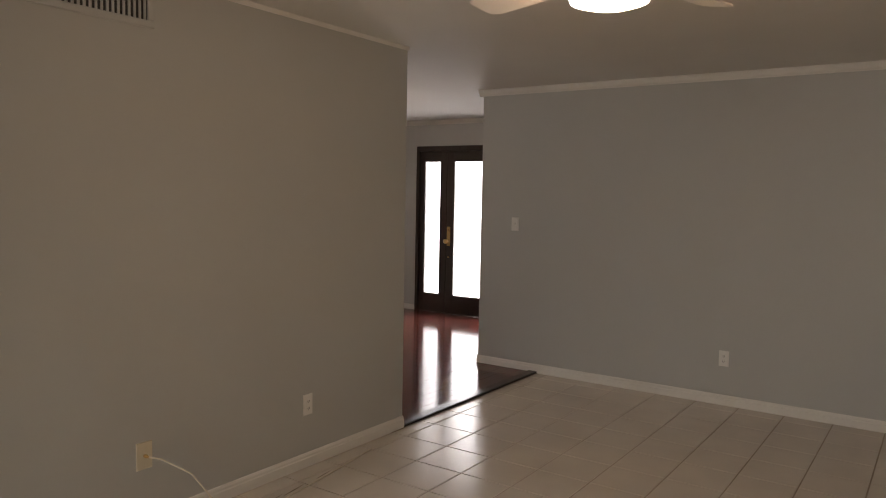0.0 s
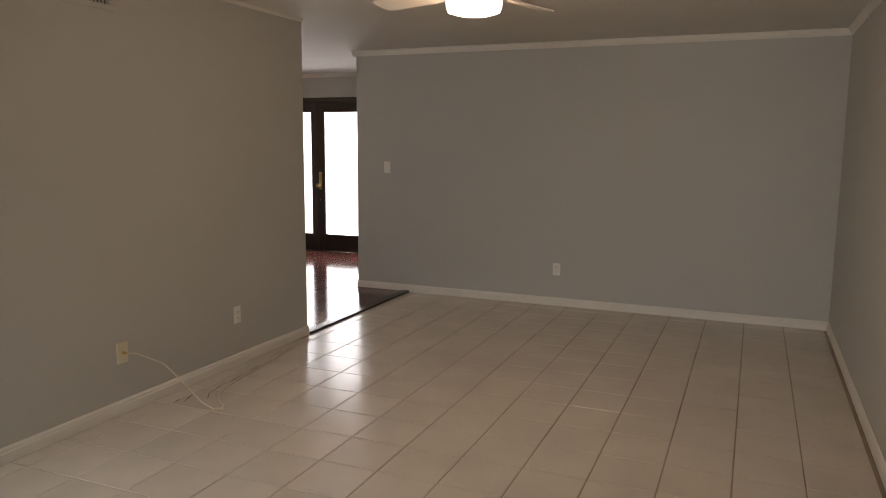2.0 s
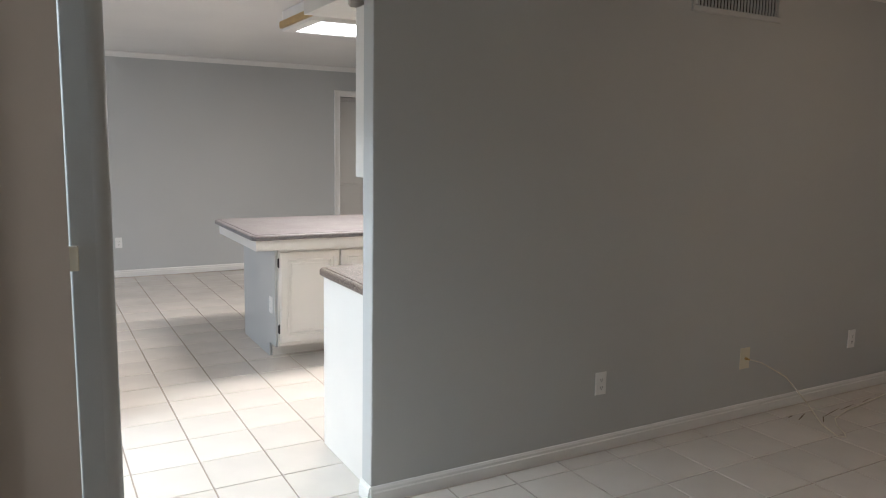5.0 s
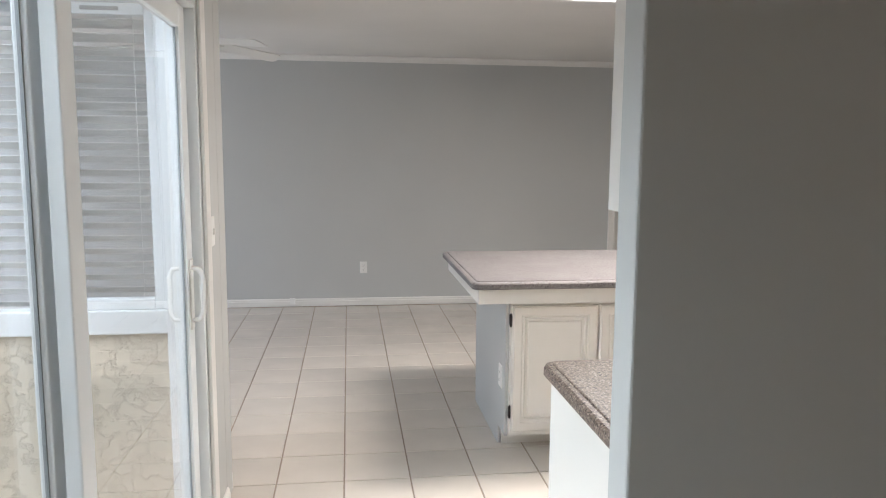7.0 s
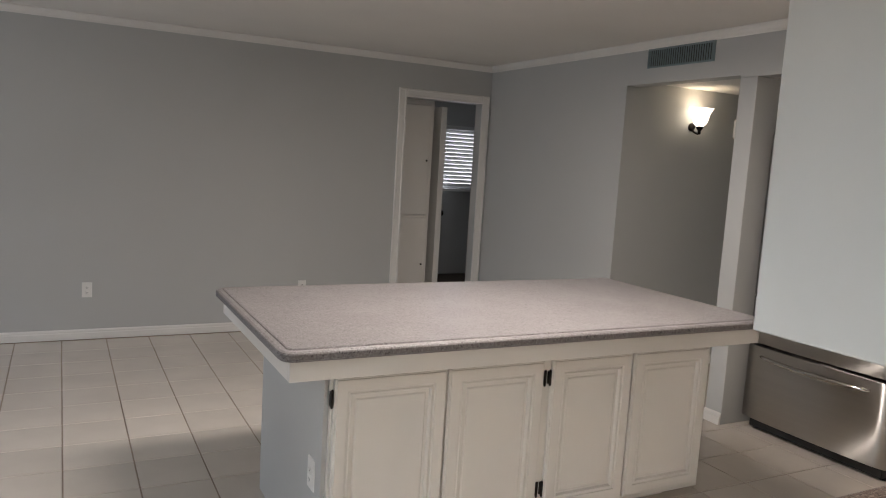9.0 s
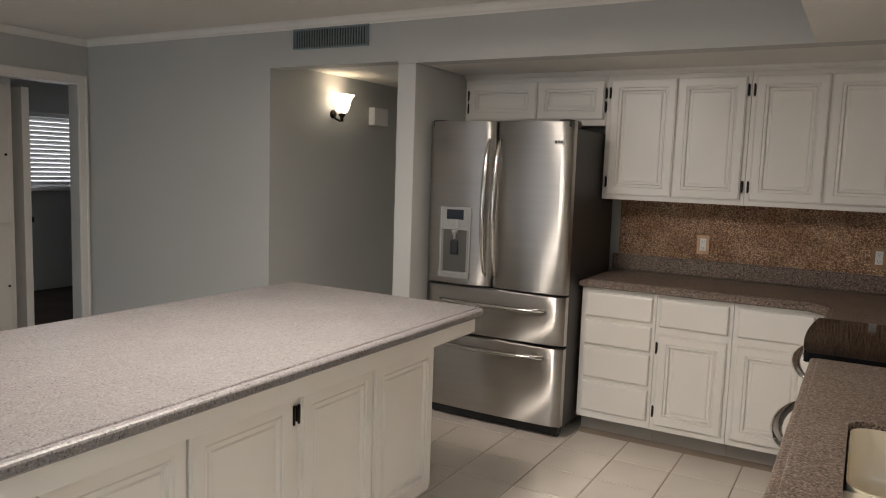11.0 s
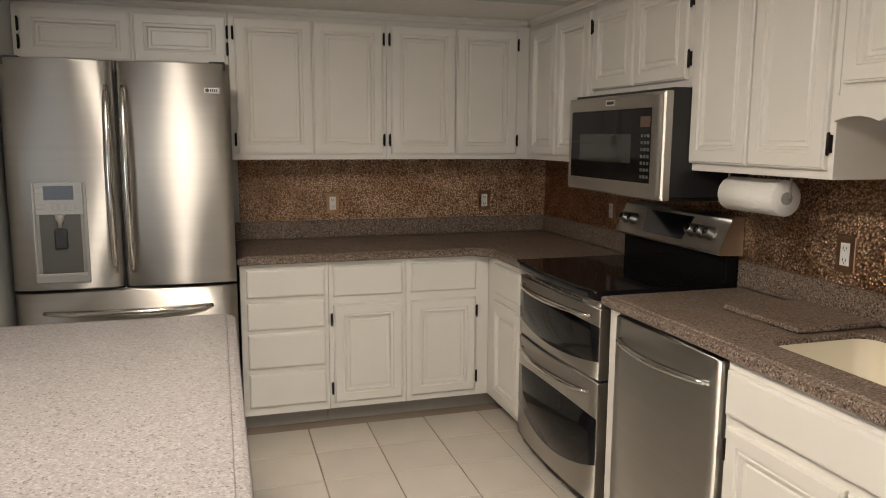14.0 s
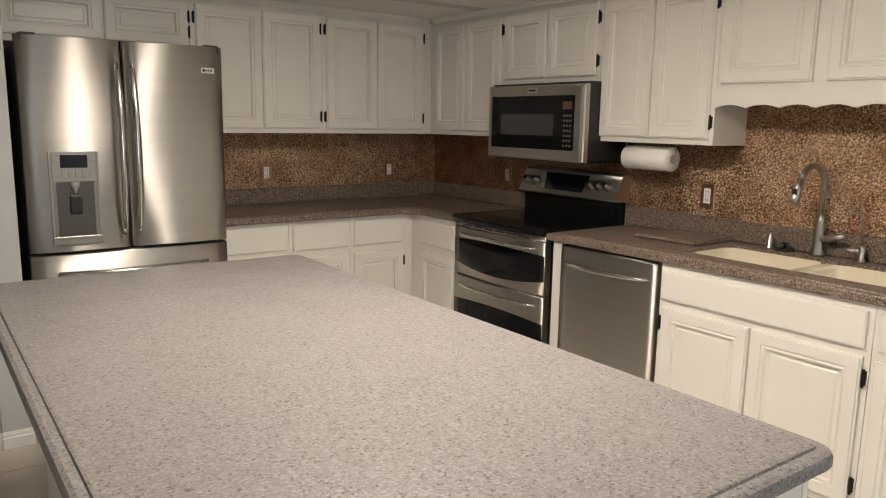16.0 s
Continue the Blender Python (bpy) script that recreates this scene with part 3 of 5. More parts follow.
part("inner_trim", boxes((XS + 0.005, XS + 0.02, 1.44, 1.52, 0, 2.09), (XS + 0.005, XS + 0.02, -0.63, 1.44, 2.03, 2.09), bevel=0.005), TRIM, s)


def glazed_panel(x0, x1, y0, y1, label):
    p = part("panel", boxes((x0, x1, y0, y0 + 0.085, 0.03, 1.985), (x0, x1, y1 - 0.085, y1, 0.03, 1.985), (x0, x1, y0 + 0.085, y1 - 0.085, 0.03, 0.13), (x0, x1, y0 + 0.085, y1 - 0.085, 1.905, 1.985), bevel=0.004), VINYL, s, label)
    g = part("pane", boxes(((x0 + x1) / 2 - 0.004, (x0 + x1) / 2 + 0.004, y0 + 0.08, y1 - 0.08, 0.125, 1.91)), PANE, p)
    g.visible_shadow = False
    m = (x0 + x1) / 2
    part("gasket", boxes((m - 0.006, m + 0.006, y0 + 0.084, y0 + 0.091, 0.13, 1.905), (m - 0.006, m + 0.006, y1 - 0.091, y1 - 0.084, 0.13, 1.905)), GASKET, p)
    return p


glazed_panel(-1.165, -1.13, -0.62, 0.33, "fixed glass panel")
sp = glazed_panel(-1.115, -1.08, 0.255, 1.41, "sliding glass panel")
for x, sg in ((-1.08, 1), (-1.115, -1)):
    bm = tube(bmesh.new(), [(x, 1.365, 0.90), (x + sg * 0.03, 1.365, 0.905), (x + sg * 0.042, 1.365, 0.93), (x + sg * 0.042, 1.365, 1.06), (x + sg * 0.03, 1.365, 1.085), (x, 1.365, 1.09)], 0.009, 10)
    box(bm, min(x, x + sg * 0.006), max(x, x + sg * 0.006), 1.345, 1.39, 0.87, 1.12, 0.002)
    part("handle", bm, WHITEPL, sp, "white D-shaped pull handle")
# assumed side door between patio wall and slider wall; its glass lets in daylight
s2 = thing("door_4", "assumed narrow white vinyl side door with an added daylight slot", "door", (-1.17, -0.93, 0), kind="structure")
part("door_frame", boxes((-1.19, -1.15, -1.108, -1.07, 0, 2.03), (-1.19, -1.15, -0.79, -0.752, 0, 2.03), (-1.19, -1.15, -1.07, -0.79, 1.99, 2.03), bevel=0.003), VINYL, s2)
part("leaf", boxes((-1.185, -1.16, -1.07, -0.825, 0.01, 1.99), bevel=0.003), VINYL, s2)
g = part("pane", boxes((-1.178, -1.172, -0.824, -0.79, 0.01, 1.99)), PANE, s2, "added clear strip that lets daylight onto the jamb")
g.visible_shadow = False
k = thing("latch_slit_strip", "white strip standing in for a slit of daylight, with an ivory latch keeper", "latch", (-1.11, -0.752, 0))
# white strip added as the bright slit of daylight
part("strip", boxes((-1.135, -1.119, -0.688, -0.6805, 0.0, 2.03), bevel=0.001), WHITEPL, k)
part("keeper", boxes((-1.128, -1.10, -0.775, -0.757, 1.20, 1.26), bevel=0.003), IVORYPL, k)

# front doors
d = thing("door_5", "dark-stained double front doors with frosted glass", "door", (XE, 1.9, 0), kind="structure")
part("door_frame", boxes((XE - 0.02, XE + 0.1, 2.755, 2.80, 0, 2.10), (XE - 0.02, XE + 0.1, 0.95, 0.99, 0, 2.10), (XE - 0.02, XE + 0.1, 0.99, 2.755, 2.034, 2.10), bevel=0.004), DARKWOOD, d)


def leaf(y0, y1, g0, g1):
    p = part("leaf", boxes((XE + 0.01, XE + 0.055, y0, g0, 0.01, 2.04), (XE + 0.01, XE + 0.055, g1, y1, 0.01, 2.04), (XE + 0.01, XE + 0.055, g0, g1, 0.01, 0.235), (XE + 0.01, XE + 0.055, g0, g1, 1.915, 2.04), bevel=0.003), DARKWOOD, d)
    bm = boxes((XE + 0.002, XE + 0.012, g0 - 0.004, g0 + 0.012, 0.23, 1.92), (XE + 0.002, XE + 0.012, g1 - 0.012, g1 + 0.004, 0.23, 1.92),
               (XE + 0.002, XE + 0.012, g0 + 0.012, g1 - 0.012, 0.23, 0.246), (XE + 0.002, XE + 0.012, g0 + 0.012, g1 - 0.012, 1.904, 1.92), bevel=0.002)
    part("glazing_bead", bm, DARKWOOD, p)
    g = part("pane", boxes((XE + 0.03, XE + 0.036, g0, g1, 0.235, 1.915)), FROST, p, "frosted glass pane")
    g.visible_shadow = False
    return p


leaf(2.35, 2.752, 2.43, 2.69)
mainleaf = leaf(0.995, 2.345, 1.10, 2.245)
bm = boxes((XE - 0.004, XE + 0.01, 2.28, 2.325, 0.86, 1.10), bevel=0.003)
lathe(bm, XE - 0.02, 2.302, [(0.010, 0.02), (0.012, -0.02), (0.028, -0.03), (0.030, -0.05), (0.012, -0.062)], 16, 'x', 0.92)
lathe(bm, XE + 0.008, 2.302, [(0.02, 0), (0.02, -0.015), (0.006, -0.018), (0.006, -0.03)], 16, 'x', 1.05)
part("handle_set", bm, BRASS, mainleaf, "worn brass knob and plate")
part("deadbolt", lathe(bmesh.new(), XE + 0.012, 2.302, [(0.012, 0), (0.012, -0.012), (0.004, -0.014)], 14, 'x', 0.72), BRASS, mainleaf)
solid("backdrop_entry", boxes((9.4, 9.42, -1.5, 4.5, -0.1, 3.2)), OUTSIDE, "blown-out daylight beyond the front doors", "backdrop")

# hall end door with a louvred vent
d = thing("door_6", "white panelled hall closet door with louvred vent", "door", (5.04, 3.55, 0), kind="structure")
part("leaf", nested(bmesh.new(), 'x-', 5.05, 3.12, 3.95, 0.02, 2.02, [(0, 0), (0, 0.02), (0.01, 0.024), (0.09, 0.024), (0.1, 0.016)]), TRIM, d)
v = part("vent_frame", nested(bmesh.new(), 'x-', 5.03, 3.3, 3.8, 0.15, 0.7, [(0, 0), (0, 0.012), (0.02, 0.014), (0.022, 0.004)]), TRIM, d)
for i in range(9):
    part("louvre", boxes((5.012, 5.024, 3.33, 3.77, 0.19 + i * 0.055, 0.215 + i * 0.055)), TRIM, v)


# ---------------------------------------------------------------- small wall fittings
def outlet(face, k, u, z, label="white duplex outlet on the wall", mat=None, plate_w=0.070, plate_h=0.115, rec=None):
    th = thing("wall_outlet", label, "outlet", FACE[face](k, u, z, 0), "wall outlets")
    if mat:
        part("insert", nested(bmesh.new(), face, k, u - 0.0185, u + 0.0185, z - 0.037, z + 0.037, [(0, 0.004), (0, 0.007), (0.002, 0.0078)]), WHITEPL, th)
    part("plate", nested(bmesh.new(), face, k, u - plate_w / 2, u + plate_w / 2, z - plate_h / 2, z + plate_h / 2, [(0, 0), (0, 0.003), (0.003, 0.006)]), mat or WHITEPL, th)
    for dz in (-0.02, 0.02):
        r = part("receptacle", nested(bmesh.new(), face, k, u - 0.017, u + 0.017, z + dz - 0.014, z + dz + 0.014, [(0, 0.005), (0, 0.0075), (0.002, 0.0085)]), rec or WHITEPL, th)
        bm = bmesh.new()
        for du in (-0.006, 0.006):
            nested(bm, face, k, u + du - 0.0012, u + du + 0.0012, z + dz - 0.004, z + dz + 0.006, [(0, 0.008), (0, 0.0089)])
        nested(bm, face, k, u - 0.002, u + 0.002, z + dz - 0.010, z + dz - 0.006, [(0, 0.008), (0, 0.0089)])
        part("slots", bm, BLACK, r)
    return th


def switch(face, k, u, z, label="white toggle light switch on the wall", w=0.070, n=1):
    th = thing("light_switch", label, "light switch", FACE[face](k, u, z, 0), "light switches")
    part("plate", nested(bmesh.new(), face, k, u - w / 2, u + w / 2, z - 0.0575, z + 0.0575, [(0, 0), (0, 0.003), (0.003, 0.006)]), WHITEPL, th)
    for i in range(n):
        c = u + (i - (n - 1) / 2) * 0.046
        part("toggle", nested(bmesh.new(), face, k, c - 0.005, c + 0.005, z - 0.012, z + 0.012, [(0, 0.005), (0, 0.010), (0.002, 0.014)]), WHITEPL, th)


outlet('y-', 0, 3.302, 0.345)
outlet('y-', 0, 1.241, 0.35)
outlet('x-', XB, -1.535, 0.345)
outlet('y-', YF, -0.384, 0.38)
outlet('y-', YF, 1.29, 0.36)
outlet('x-', 0.235, 2.28, 0.38, "white outlet on the grey end of the island")
switch('x-', XB, 0.238, 1.263)
switch('x+', XS, 1.63, 1.19, "white light switch beside the slider")
for y in (1.433, 0.51):
    outlet('x-', XK - 0.006, y, 1.108, "white outlet in a copper cover plate", COPPERPL, 0.078, 0.122)
for x in (1.654, 3.163):
    outlet('y+', YK + 0.006, x, 1.112, "white outlet in a copper cover plate", COPPERPL, 0.078, 0.122)

cp = thing("cable_plate", "ivory cable wall plate with coax lead", "wall plate", (2.304, 0, 0.344))
part("plate", nested(bmesh.new(), 'y-', 0, 2.265, 2.343, 0.283, 0.405, [(0, 0), (0, 0.003), (0.003, 0.006)]), IVORYPL, cp)
part("connector", lathe(bmesh.new(), 2.304, -0.006, [(0.008, 0), (0.008, -0.012), (0.005, -0.014), (0.005, -0.03)], 10, 'y', 0.344), BRASS, cp)
pts = [(2.304, -0.03, 0.344), (2.33, -0.09, 0.34), (2.40, -0.20, 0.28), (2.45, -0.30, 0.16), (2.49, -0.38, 0.05), (2.52, -0.45, 0.006), (2.55, -0.48, 0.005), (2.60, -0.44, 0.005),
       (2.66, -0.36, 0.005), (2.76, -0.28, 0.005), (2.95, -0.23, 0.005), (3.2, -0.20, 0.005), (3.45, -0.16, 0.005), (3.70, -0.115, 0.005)]
part("cable", tube(bmesh.new(), pts, 0.0035, 8), CORD, cp, "long ivory coax cable trailing on the tiles")
# the cable's shadow on the tiles, drawn as thin dark streaks
sc = bmesh.new()
for x, y, ln, ang, w in ((2.62, -0.17, 0.16, 22, 0.006), (2.84, -0.205, 0.22, 12, 0.004), (3.02, -0.19, 0.18, 9, 0.004), (3.26, -0.165, 0.14, 10, 0.003), (2.70, -0.25, 0.12, 35, 0.004), (2.56, -0.14, 0.07, 15, 0.005)):
    ca, sa = math.cos(radians(ang)), math.sin(radians(ang))
    up, lo = [], []
    for k in range(9):
        q = k / 8 - 0.5
        hw = w * (1 - 4 * q * q) * random.uniform(0.5, 1.0) + 0.0004
        px, py = x + ca * q * ln, y + sa * q * ln
        up.append(sc.verts.new((px - sa * hw, py + ca * hw, 0.0016)))
        lo.append(sc.verts.new((px + sa * hw, py - ca * hw, 0.0016)))
    for k in range(8):
        sc.faces.new((lo[k], lo[k + 1], up[k + 1], up[k]))
solid("cable_shade_streaks", sc, CABLESHADE, "cable shadow painted as dark streaks on the tiles", "stain", kind="stuff")


def register(name, face, k, u0, u1, z0, z1, border, pitch, label, back, mat):
    th = thing(name, label, "air vent", FACE[face](k, (u0 + u1) / 2, z0, 0))
    f = FACE[face]
    bm = bmesh.new()
    for a, b, c, d in ((u0, u1, z0, z0 + border), (u0, u1, z1 - border, z1), (u0, u0 + border, z0 + border, z1 - border), (u1 - border, u1, z0 + border, z1 - border)):
        nested(bm, face, k, a, b, c, d, [(0, 0), (0, 0.008), (0.004, 0.012)])
    part("frame", bm, mat, th)
    part("backing", nested(bmesh.new(), face, k, u0 + border, u1 - border, z0 + border, z1 - border, [(0, 0), (0, 0.0015)]), back, th)
    n = int((u1 - u0 - 2 * border) / pitch)
    for i in range(n):
        u = u0 + border + (i + 0.5) * (u1 - u0 - 2 * border) / n
        part("slat", nested(bmesh.new(), face, k, u - pitch * 0.22, u + pitch * 0.22, z0 + border, z1 - border, [(0, 0.0015), (0, 0.006), (pitch * 0.1, 0.008)]), mat, th)


register("air_vent", 'y-', 0, 1.71, 2.372, 2.192, 2.402, 0.03, 0.024, "painted wall return vent with upright slats", BLACK, WALL)
register("air_vent", 'x-', XF, 3.279, 3.873, 2.237, 2.366, 0.012, 0.02, "teal-grey wall vent above the hallway opening", BLACK, surface("aged_teal_vent", (0.20, 0.26, 0.27), 0.5))

j = thing("phone_jack", "small white cable box on the far baseboard", "wall plate", (-1.08, YF, 0.05))
part("cover", boxes((-1.105, -1.055, YF - 0.036, YF - 0.0145, 0.025, 0.085), bevel=0.004), WHITEPL, j)

# sconce and door chime in the hall
s = thing("wall_sconce", "lit bell-shaped glass sconce on a dark bracket", "wall lamp", (3.72, 4.072, 1.85))
part("shade", lathe(bmesh.new(), 3.72, 3.985, [(0.022, 0.0), (0.045, 0.025), (0.058, 0.06), (0.066, 0.10), (0.088, 0.135), (0.092, 0.14), (0.086, 0.138), (0.060, 0.09), (0.040, 0.03), (0.0, 0.012)], 28, 'z', 1.885), SCONCEGLASS, s, "glowing frosted glass bell shade")
bm = lathe(bmesh.new(), 3.72, 3.985, [(0.004, -0.055), (0.014, -0.045), (0.010, -0.03), (0.024, -0.01), (0.028, 0.006), (0.01, 0.008)], 20, 'z', 1.885)
tube(bm, [(3.72, 3.985, 1.85), (3.72, 4.0, 1.835), (3.72, 4.04, 1.85), (3.72, 4.07, 1.88)], 0.008, 10)
lathe(bm, 3.72, 4.071, [(0.032, 0), (0.032, -0.008), (0.02, -0.02)], 20, 'y', 1.885)
part("bracket", bm, HINGE, s, "dark bronze bracket")
c = thing("door_chime", "white door chime box on the hallway wall", "door chime", (4.26, 4.072, 1.85))
part("cover", boxes((4.17, 4.36, 4.01, 4.072, 1.835, 1.975), bevel=0.008), WHITEPL, c)
part("base", boxes((4.18, 4.35, 4.066, 4.0715, 1.83, 1.98)), IVORYPL, c)


# ---------------------------------------------------------------- ceiling lights and fans
def ceiling_fan(label, cx, cy, zb, blades, a0, length, body, bladem, light, droop=0.0, pitch=0.2):
    th = thing("ceiling_fan", label, "ceiling fan", (cx, cy, H))
    part("canopy", lathe(bmesh.new(), cx, cy, [(0.075, H), (0.07, H - 0.03), (0.03, H - 0.045), (0.016, H - 0.05), (0.016, zb + 0.1)], 28), body, th)
    part("motor", lathe(bmesh.new(), cx, cy, [(0.05, zb + 0.11), (0.12, zb + 0.095), (0.14, zb + 0.05), (0.13, zb), (0.08, zb - 0.02), (0.0, zb - 0.02)], 32), body, th)
    for i in range(blades):
        a = radians(a0 + 360 / blades * i)
        ca, sa = math.cos(a), math.sin(a)
        bm = bmesh.new()
        rows = [(0.17, 0.045), (0.24, 0.058), (0.45, 0.066), (length - 0.04, 0.070), (length - 0.01, 0.06), (length, 0.04)]
        top = []
        for r, wd in rows:
            top.append([bm.verts.new((cx + ca * r - sa * q * wd, cy + sa * r + ca * q * wd, zb + 0.03 - droop * (r - 0.17) + q * wd * pitch + t)) for q in (-1, 1) for t in (0, 0.006)])
        for p, q in zip(top, top[1:]):
            for i0, i1 in ((0, 1), (1, 3), (3, 2), (2, 0)):
                bm.faces.new((p[i0], p[i1], q[i1], q[i0]))
        bm.faces.new((top[0][0], top[0][1], top[0][3], top[0][2]))
        bm.faces.new((top[-1][0], top[-1][2], top[-1][3], top[-1][1]))
        b = part("blade", bm, bladem, th)
        br = tube(bmesh.new(), [(cx + ca * 0.10, cy + sa * 0.10, zb + 0.015), (cx + ca * 0.15, cy + sa * 0.15, zb + 0.018), (cx + ca * 0.23, cy + sa * 0.23, zb + 0.026)], [0.02, 0.016, 0.03], 10, 0.3)
        part("blade_iron", br, body, b)
    light(th)
    return th


def drum(th):
    cx, cy = 2.68, -1.93
    part("shade", lathe(bmesh.new(), cx, cy, [(0.128, 2.18), (0.132, 2.165), (0.130, 2.145), (0.122, 2.125), (0.08, 2.112), (0.0, 2.108)], 40), LAMPGLASS, th, "glowing white drum shade")


def opal(th):
    cx, cy = -1.575, 4.0
    part("shade", lathe(bmesh.new(), cx, cy, [(0.05, 2.165), (0.075, 2.16), (0.078, 2.135), (0.10, 2.10), (0.098, 2.088), (0.06, 2.08), (0.0, 2.078)], 32), FANGLASS, th, "white opal glass bowl shade")


ceiling_fan("white ceiling fan with a glowing drum light", 2.68, -1.93, 2.185, 4, -17, 0.62, TRIM, TRIM, drum)
ceiling_fan("white ceiling fan with opal glass light", -1.575, 4.0, 2.20, 5, 34, 0.66, TRIM, TRIM, opal, 0.11, -0.22)
b = thing("ceiling_light", "white box ceiling light with lit lens and brass ends", "ceiling light", (1.03, 2.24, H))
part("housing", boxes((0.42, 1.64, 1.93, 1.97, 2.28, H), (0.42, 1.64, 2.51, 2.55, 2.28, H), (0.42, 0.5, 1.97, 2.51, 2.28, H), (1.56, 1.64, 1.97, 2.51, 2.28, H), bevel=0.004), TRIM, b)
part("diffuser", boxes((0.5, 1.56, 1.97, 2.51, 2.29, 2.296)), LENS, b, "lit white lens")
for x in (0.40, 1.63):
    part("end_trim", boxes((x, x + 0.03, 1.92, 2.56, 2.30, 2.35), bevel=0.008), BRASS, b, "brass end trim")


# ---------------------------------------------------------------- floors: slabs
solid("floor_slab", boxes((XW, XB, YC, 0.0, -0.1, -0.0045), (XW, 5.05, 0.0, YF + 0.12, -0.1, -0.0045)), GROUT, "brown grout bed under the floor tiles", "floor")
solid("floor_entry_slab", boxes((AX, XE + 0.14, 0.03, 3.25, -0.1, 0.0), (XB + 0.12, XE, -0.5, 0.03, -0.1, 0.0)), BLACKWOOD, "dark base under the wood planks", "floor")
solid("threshold", finish(nested(bmesh.new(), 'y-', 0.06, AX + 0.002, XB - 0.014, 0.0, 0.017, [(0, 0), (0, 0.07), (0.005, 0.078)])), BLACKWOOD, "black wooden threshold strip between tile and wood", "threshold")


# ---------------------------------------------------------------- kitchen cabinets
def hinges(door, face, k, u, zs):
    for z in zs:
        bm = nested(bmesh.new(), face, k, u - 0.006, u + 0.006, z - 0.026, z + 0.026, [(0, 0), (0.001, 0.010), (0.003, 0.012)])
        ax = FACE[face](k, u, z, 0.012)
        lathe(bm, ax[0], ax[1], [(0.002, -0.034), (0.005, -0.030), (0.005, 0.030), (0.002, 0.034)], 8, 'z', z)
        part("hinge", bm, HINGE, door, "dark bronze hinge")


def cabinet(name, label, face, k, bodybox, doors, drawers=(), group="kitchen cabinets", toe=None, frame_mat=None, open_side=None):
    """A cabinet unit: carcass, doors (u0, u1, z0, z1, hinge side or 0) and drawer fronts."""
    x0, x1, y0, y1, z0, z1 = bodybox
    th = thing(name, label, "cabinet", ((x0 + x1) / 2, (y0 + y1) / 2, z0 if toe is None else 0), group)
    if open_side is None:
        part("body", boxes(bodybox, bevel=0.002), frame_mat or CAB, th)
    else:
        sx = (x1 - 0.009, x1) if open_side < 0 else (x0, x0 + 0.018)
        part("body", boxes((x0, x1, y1 - 0.02, y1, z0, z1), (*sx, y0, y1 - 0.0205, z0, z1), (x0 + 0.02, x1 - 0.011, y0 + 0.001, y1 - 0.022, z0 + 0.003, z0 + 0.02), bevel=0.001), frame_mat or CAB, th)
    if toe:
        part("plinth", boxes(toe), TOEK, th, "grey plinth")
    for u0, u1, a, b, side in doors:
        d = part("door", nested(bmesh.new(), face, k, u0, u1, a, b, RAISED), CAB, th)
        if side:
            u = u0 - 0.008 if side < 0 else u1 + 0.008
            hinges(d, face, k, u, (a + 0.075, b - 0.075))
    for u0, u1, a, b in drawers:
        part("drawer_front", nested(bmesh.new(), face, k, u0, u1, a, b, FLATFRONT), CAB, th)
    return th


UB, UT = 1.365, 2.092      # wall cabinets
G = 0.002
# wall cabinets on the back wall
KX = 3.688
KY = 0.362
cabinet("wall_cabinet", "short cream cabinet above the fridge", 'x-', KX, (KX, XK - G, 1.985, 2.937, 1.80, UT),
        [(2.43, 2.905, 1.835, 2.066, 1), (1.995, 2.42, 1.835, 2.066, -1)])
cabinet("wall_cabinet", "cream two-door wall cabinet with raised panels", 'x-', KX, (KX, XK - G, 1.182, 1.983, UB, UT),
        [(1.575, 1.954, 1.393, 2.066, 1), (1.203, 1.569, 1.393, 2.066, -1)])
cabinet("wall_cabinet", "cream two-door wall cabinet with raised panels", 'x-', KX, (KX, XK - G, KY + 0.002, 1.180, UB, UT),
        [(0.799, 1.157, 1.393, 2.066, 1), (0.44, 0.793, 1.393, 2.066, -1)])
# wall cabinets on the partition wall
cabinet("wall_cabinet", "cream corner wall cabinet with narrow doors", 'y+', KY, (2.93, XK - G, YK + G, KY, UB, UT),
        [(3.305, 3.63, 1.393, 2.066, 0), (2.95, 3.298, 1.393, 2.066, -1)])
cabinet("wall_cabinet", "short cream cabinet above the microwave", 'y+', KY, (2.166, 2.928, YK + G, KY, 1.672, UT),
        [(2.565, 2.915, 1.70, 2.066, 0), (2.19, 2.556, 1.70, 2.066, -1)])
cabinet("wall_cabinet", "cream two-door wall cabinet with paper towel below", 'y+', KY, (1.478, 2.164, YK + G, KY, UB, UT),
        [(1.835, 2.145, 1.393, 2.066, 0), (1.50, 1.825, 1.393, 2.066, -1)])
sinkcab = cabinet("wall_cabinet", "short cream cabinet over the sink with scalloped valance", 'y+', KY, (0.552, 1.476, YK + G, KY, 1.60, UT),
                  [(1.045, 1.455, 1.635, 2.066, 0), (0.575, 0.985, 1.635, 2.066, 0)])
cabinet("wall_cabinet", "cream wall cabinet at the end beside the opening", 'y+', KY, (0.076, 0.55, YK + G, KY, UB, UT),
        [(0.108, 0.53, 1.393, 2.066, -1)])
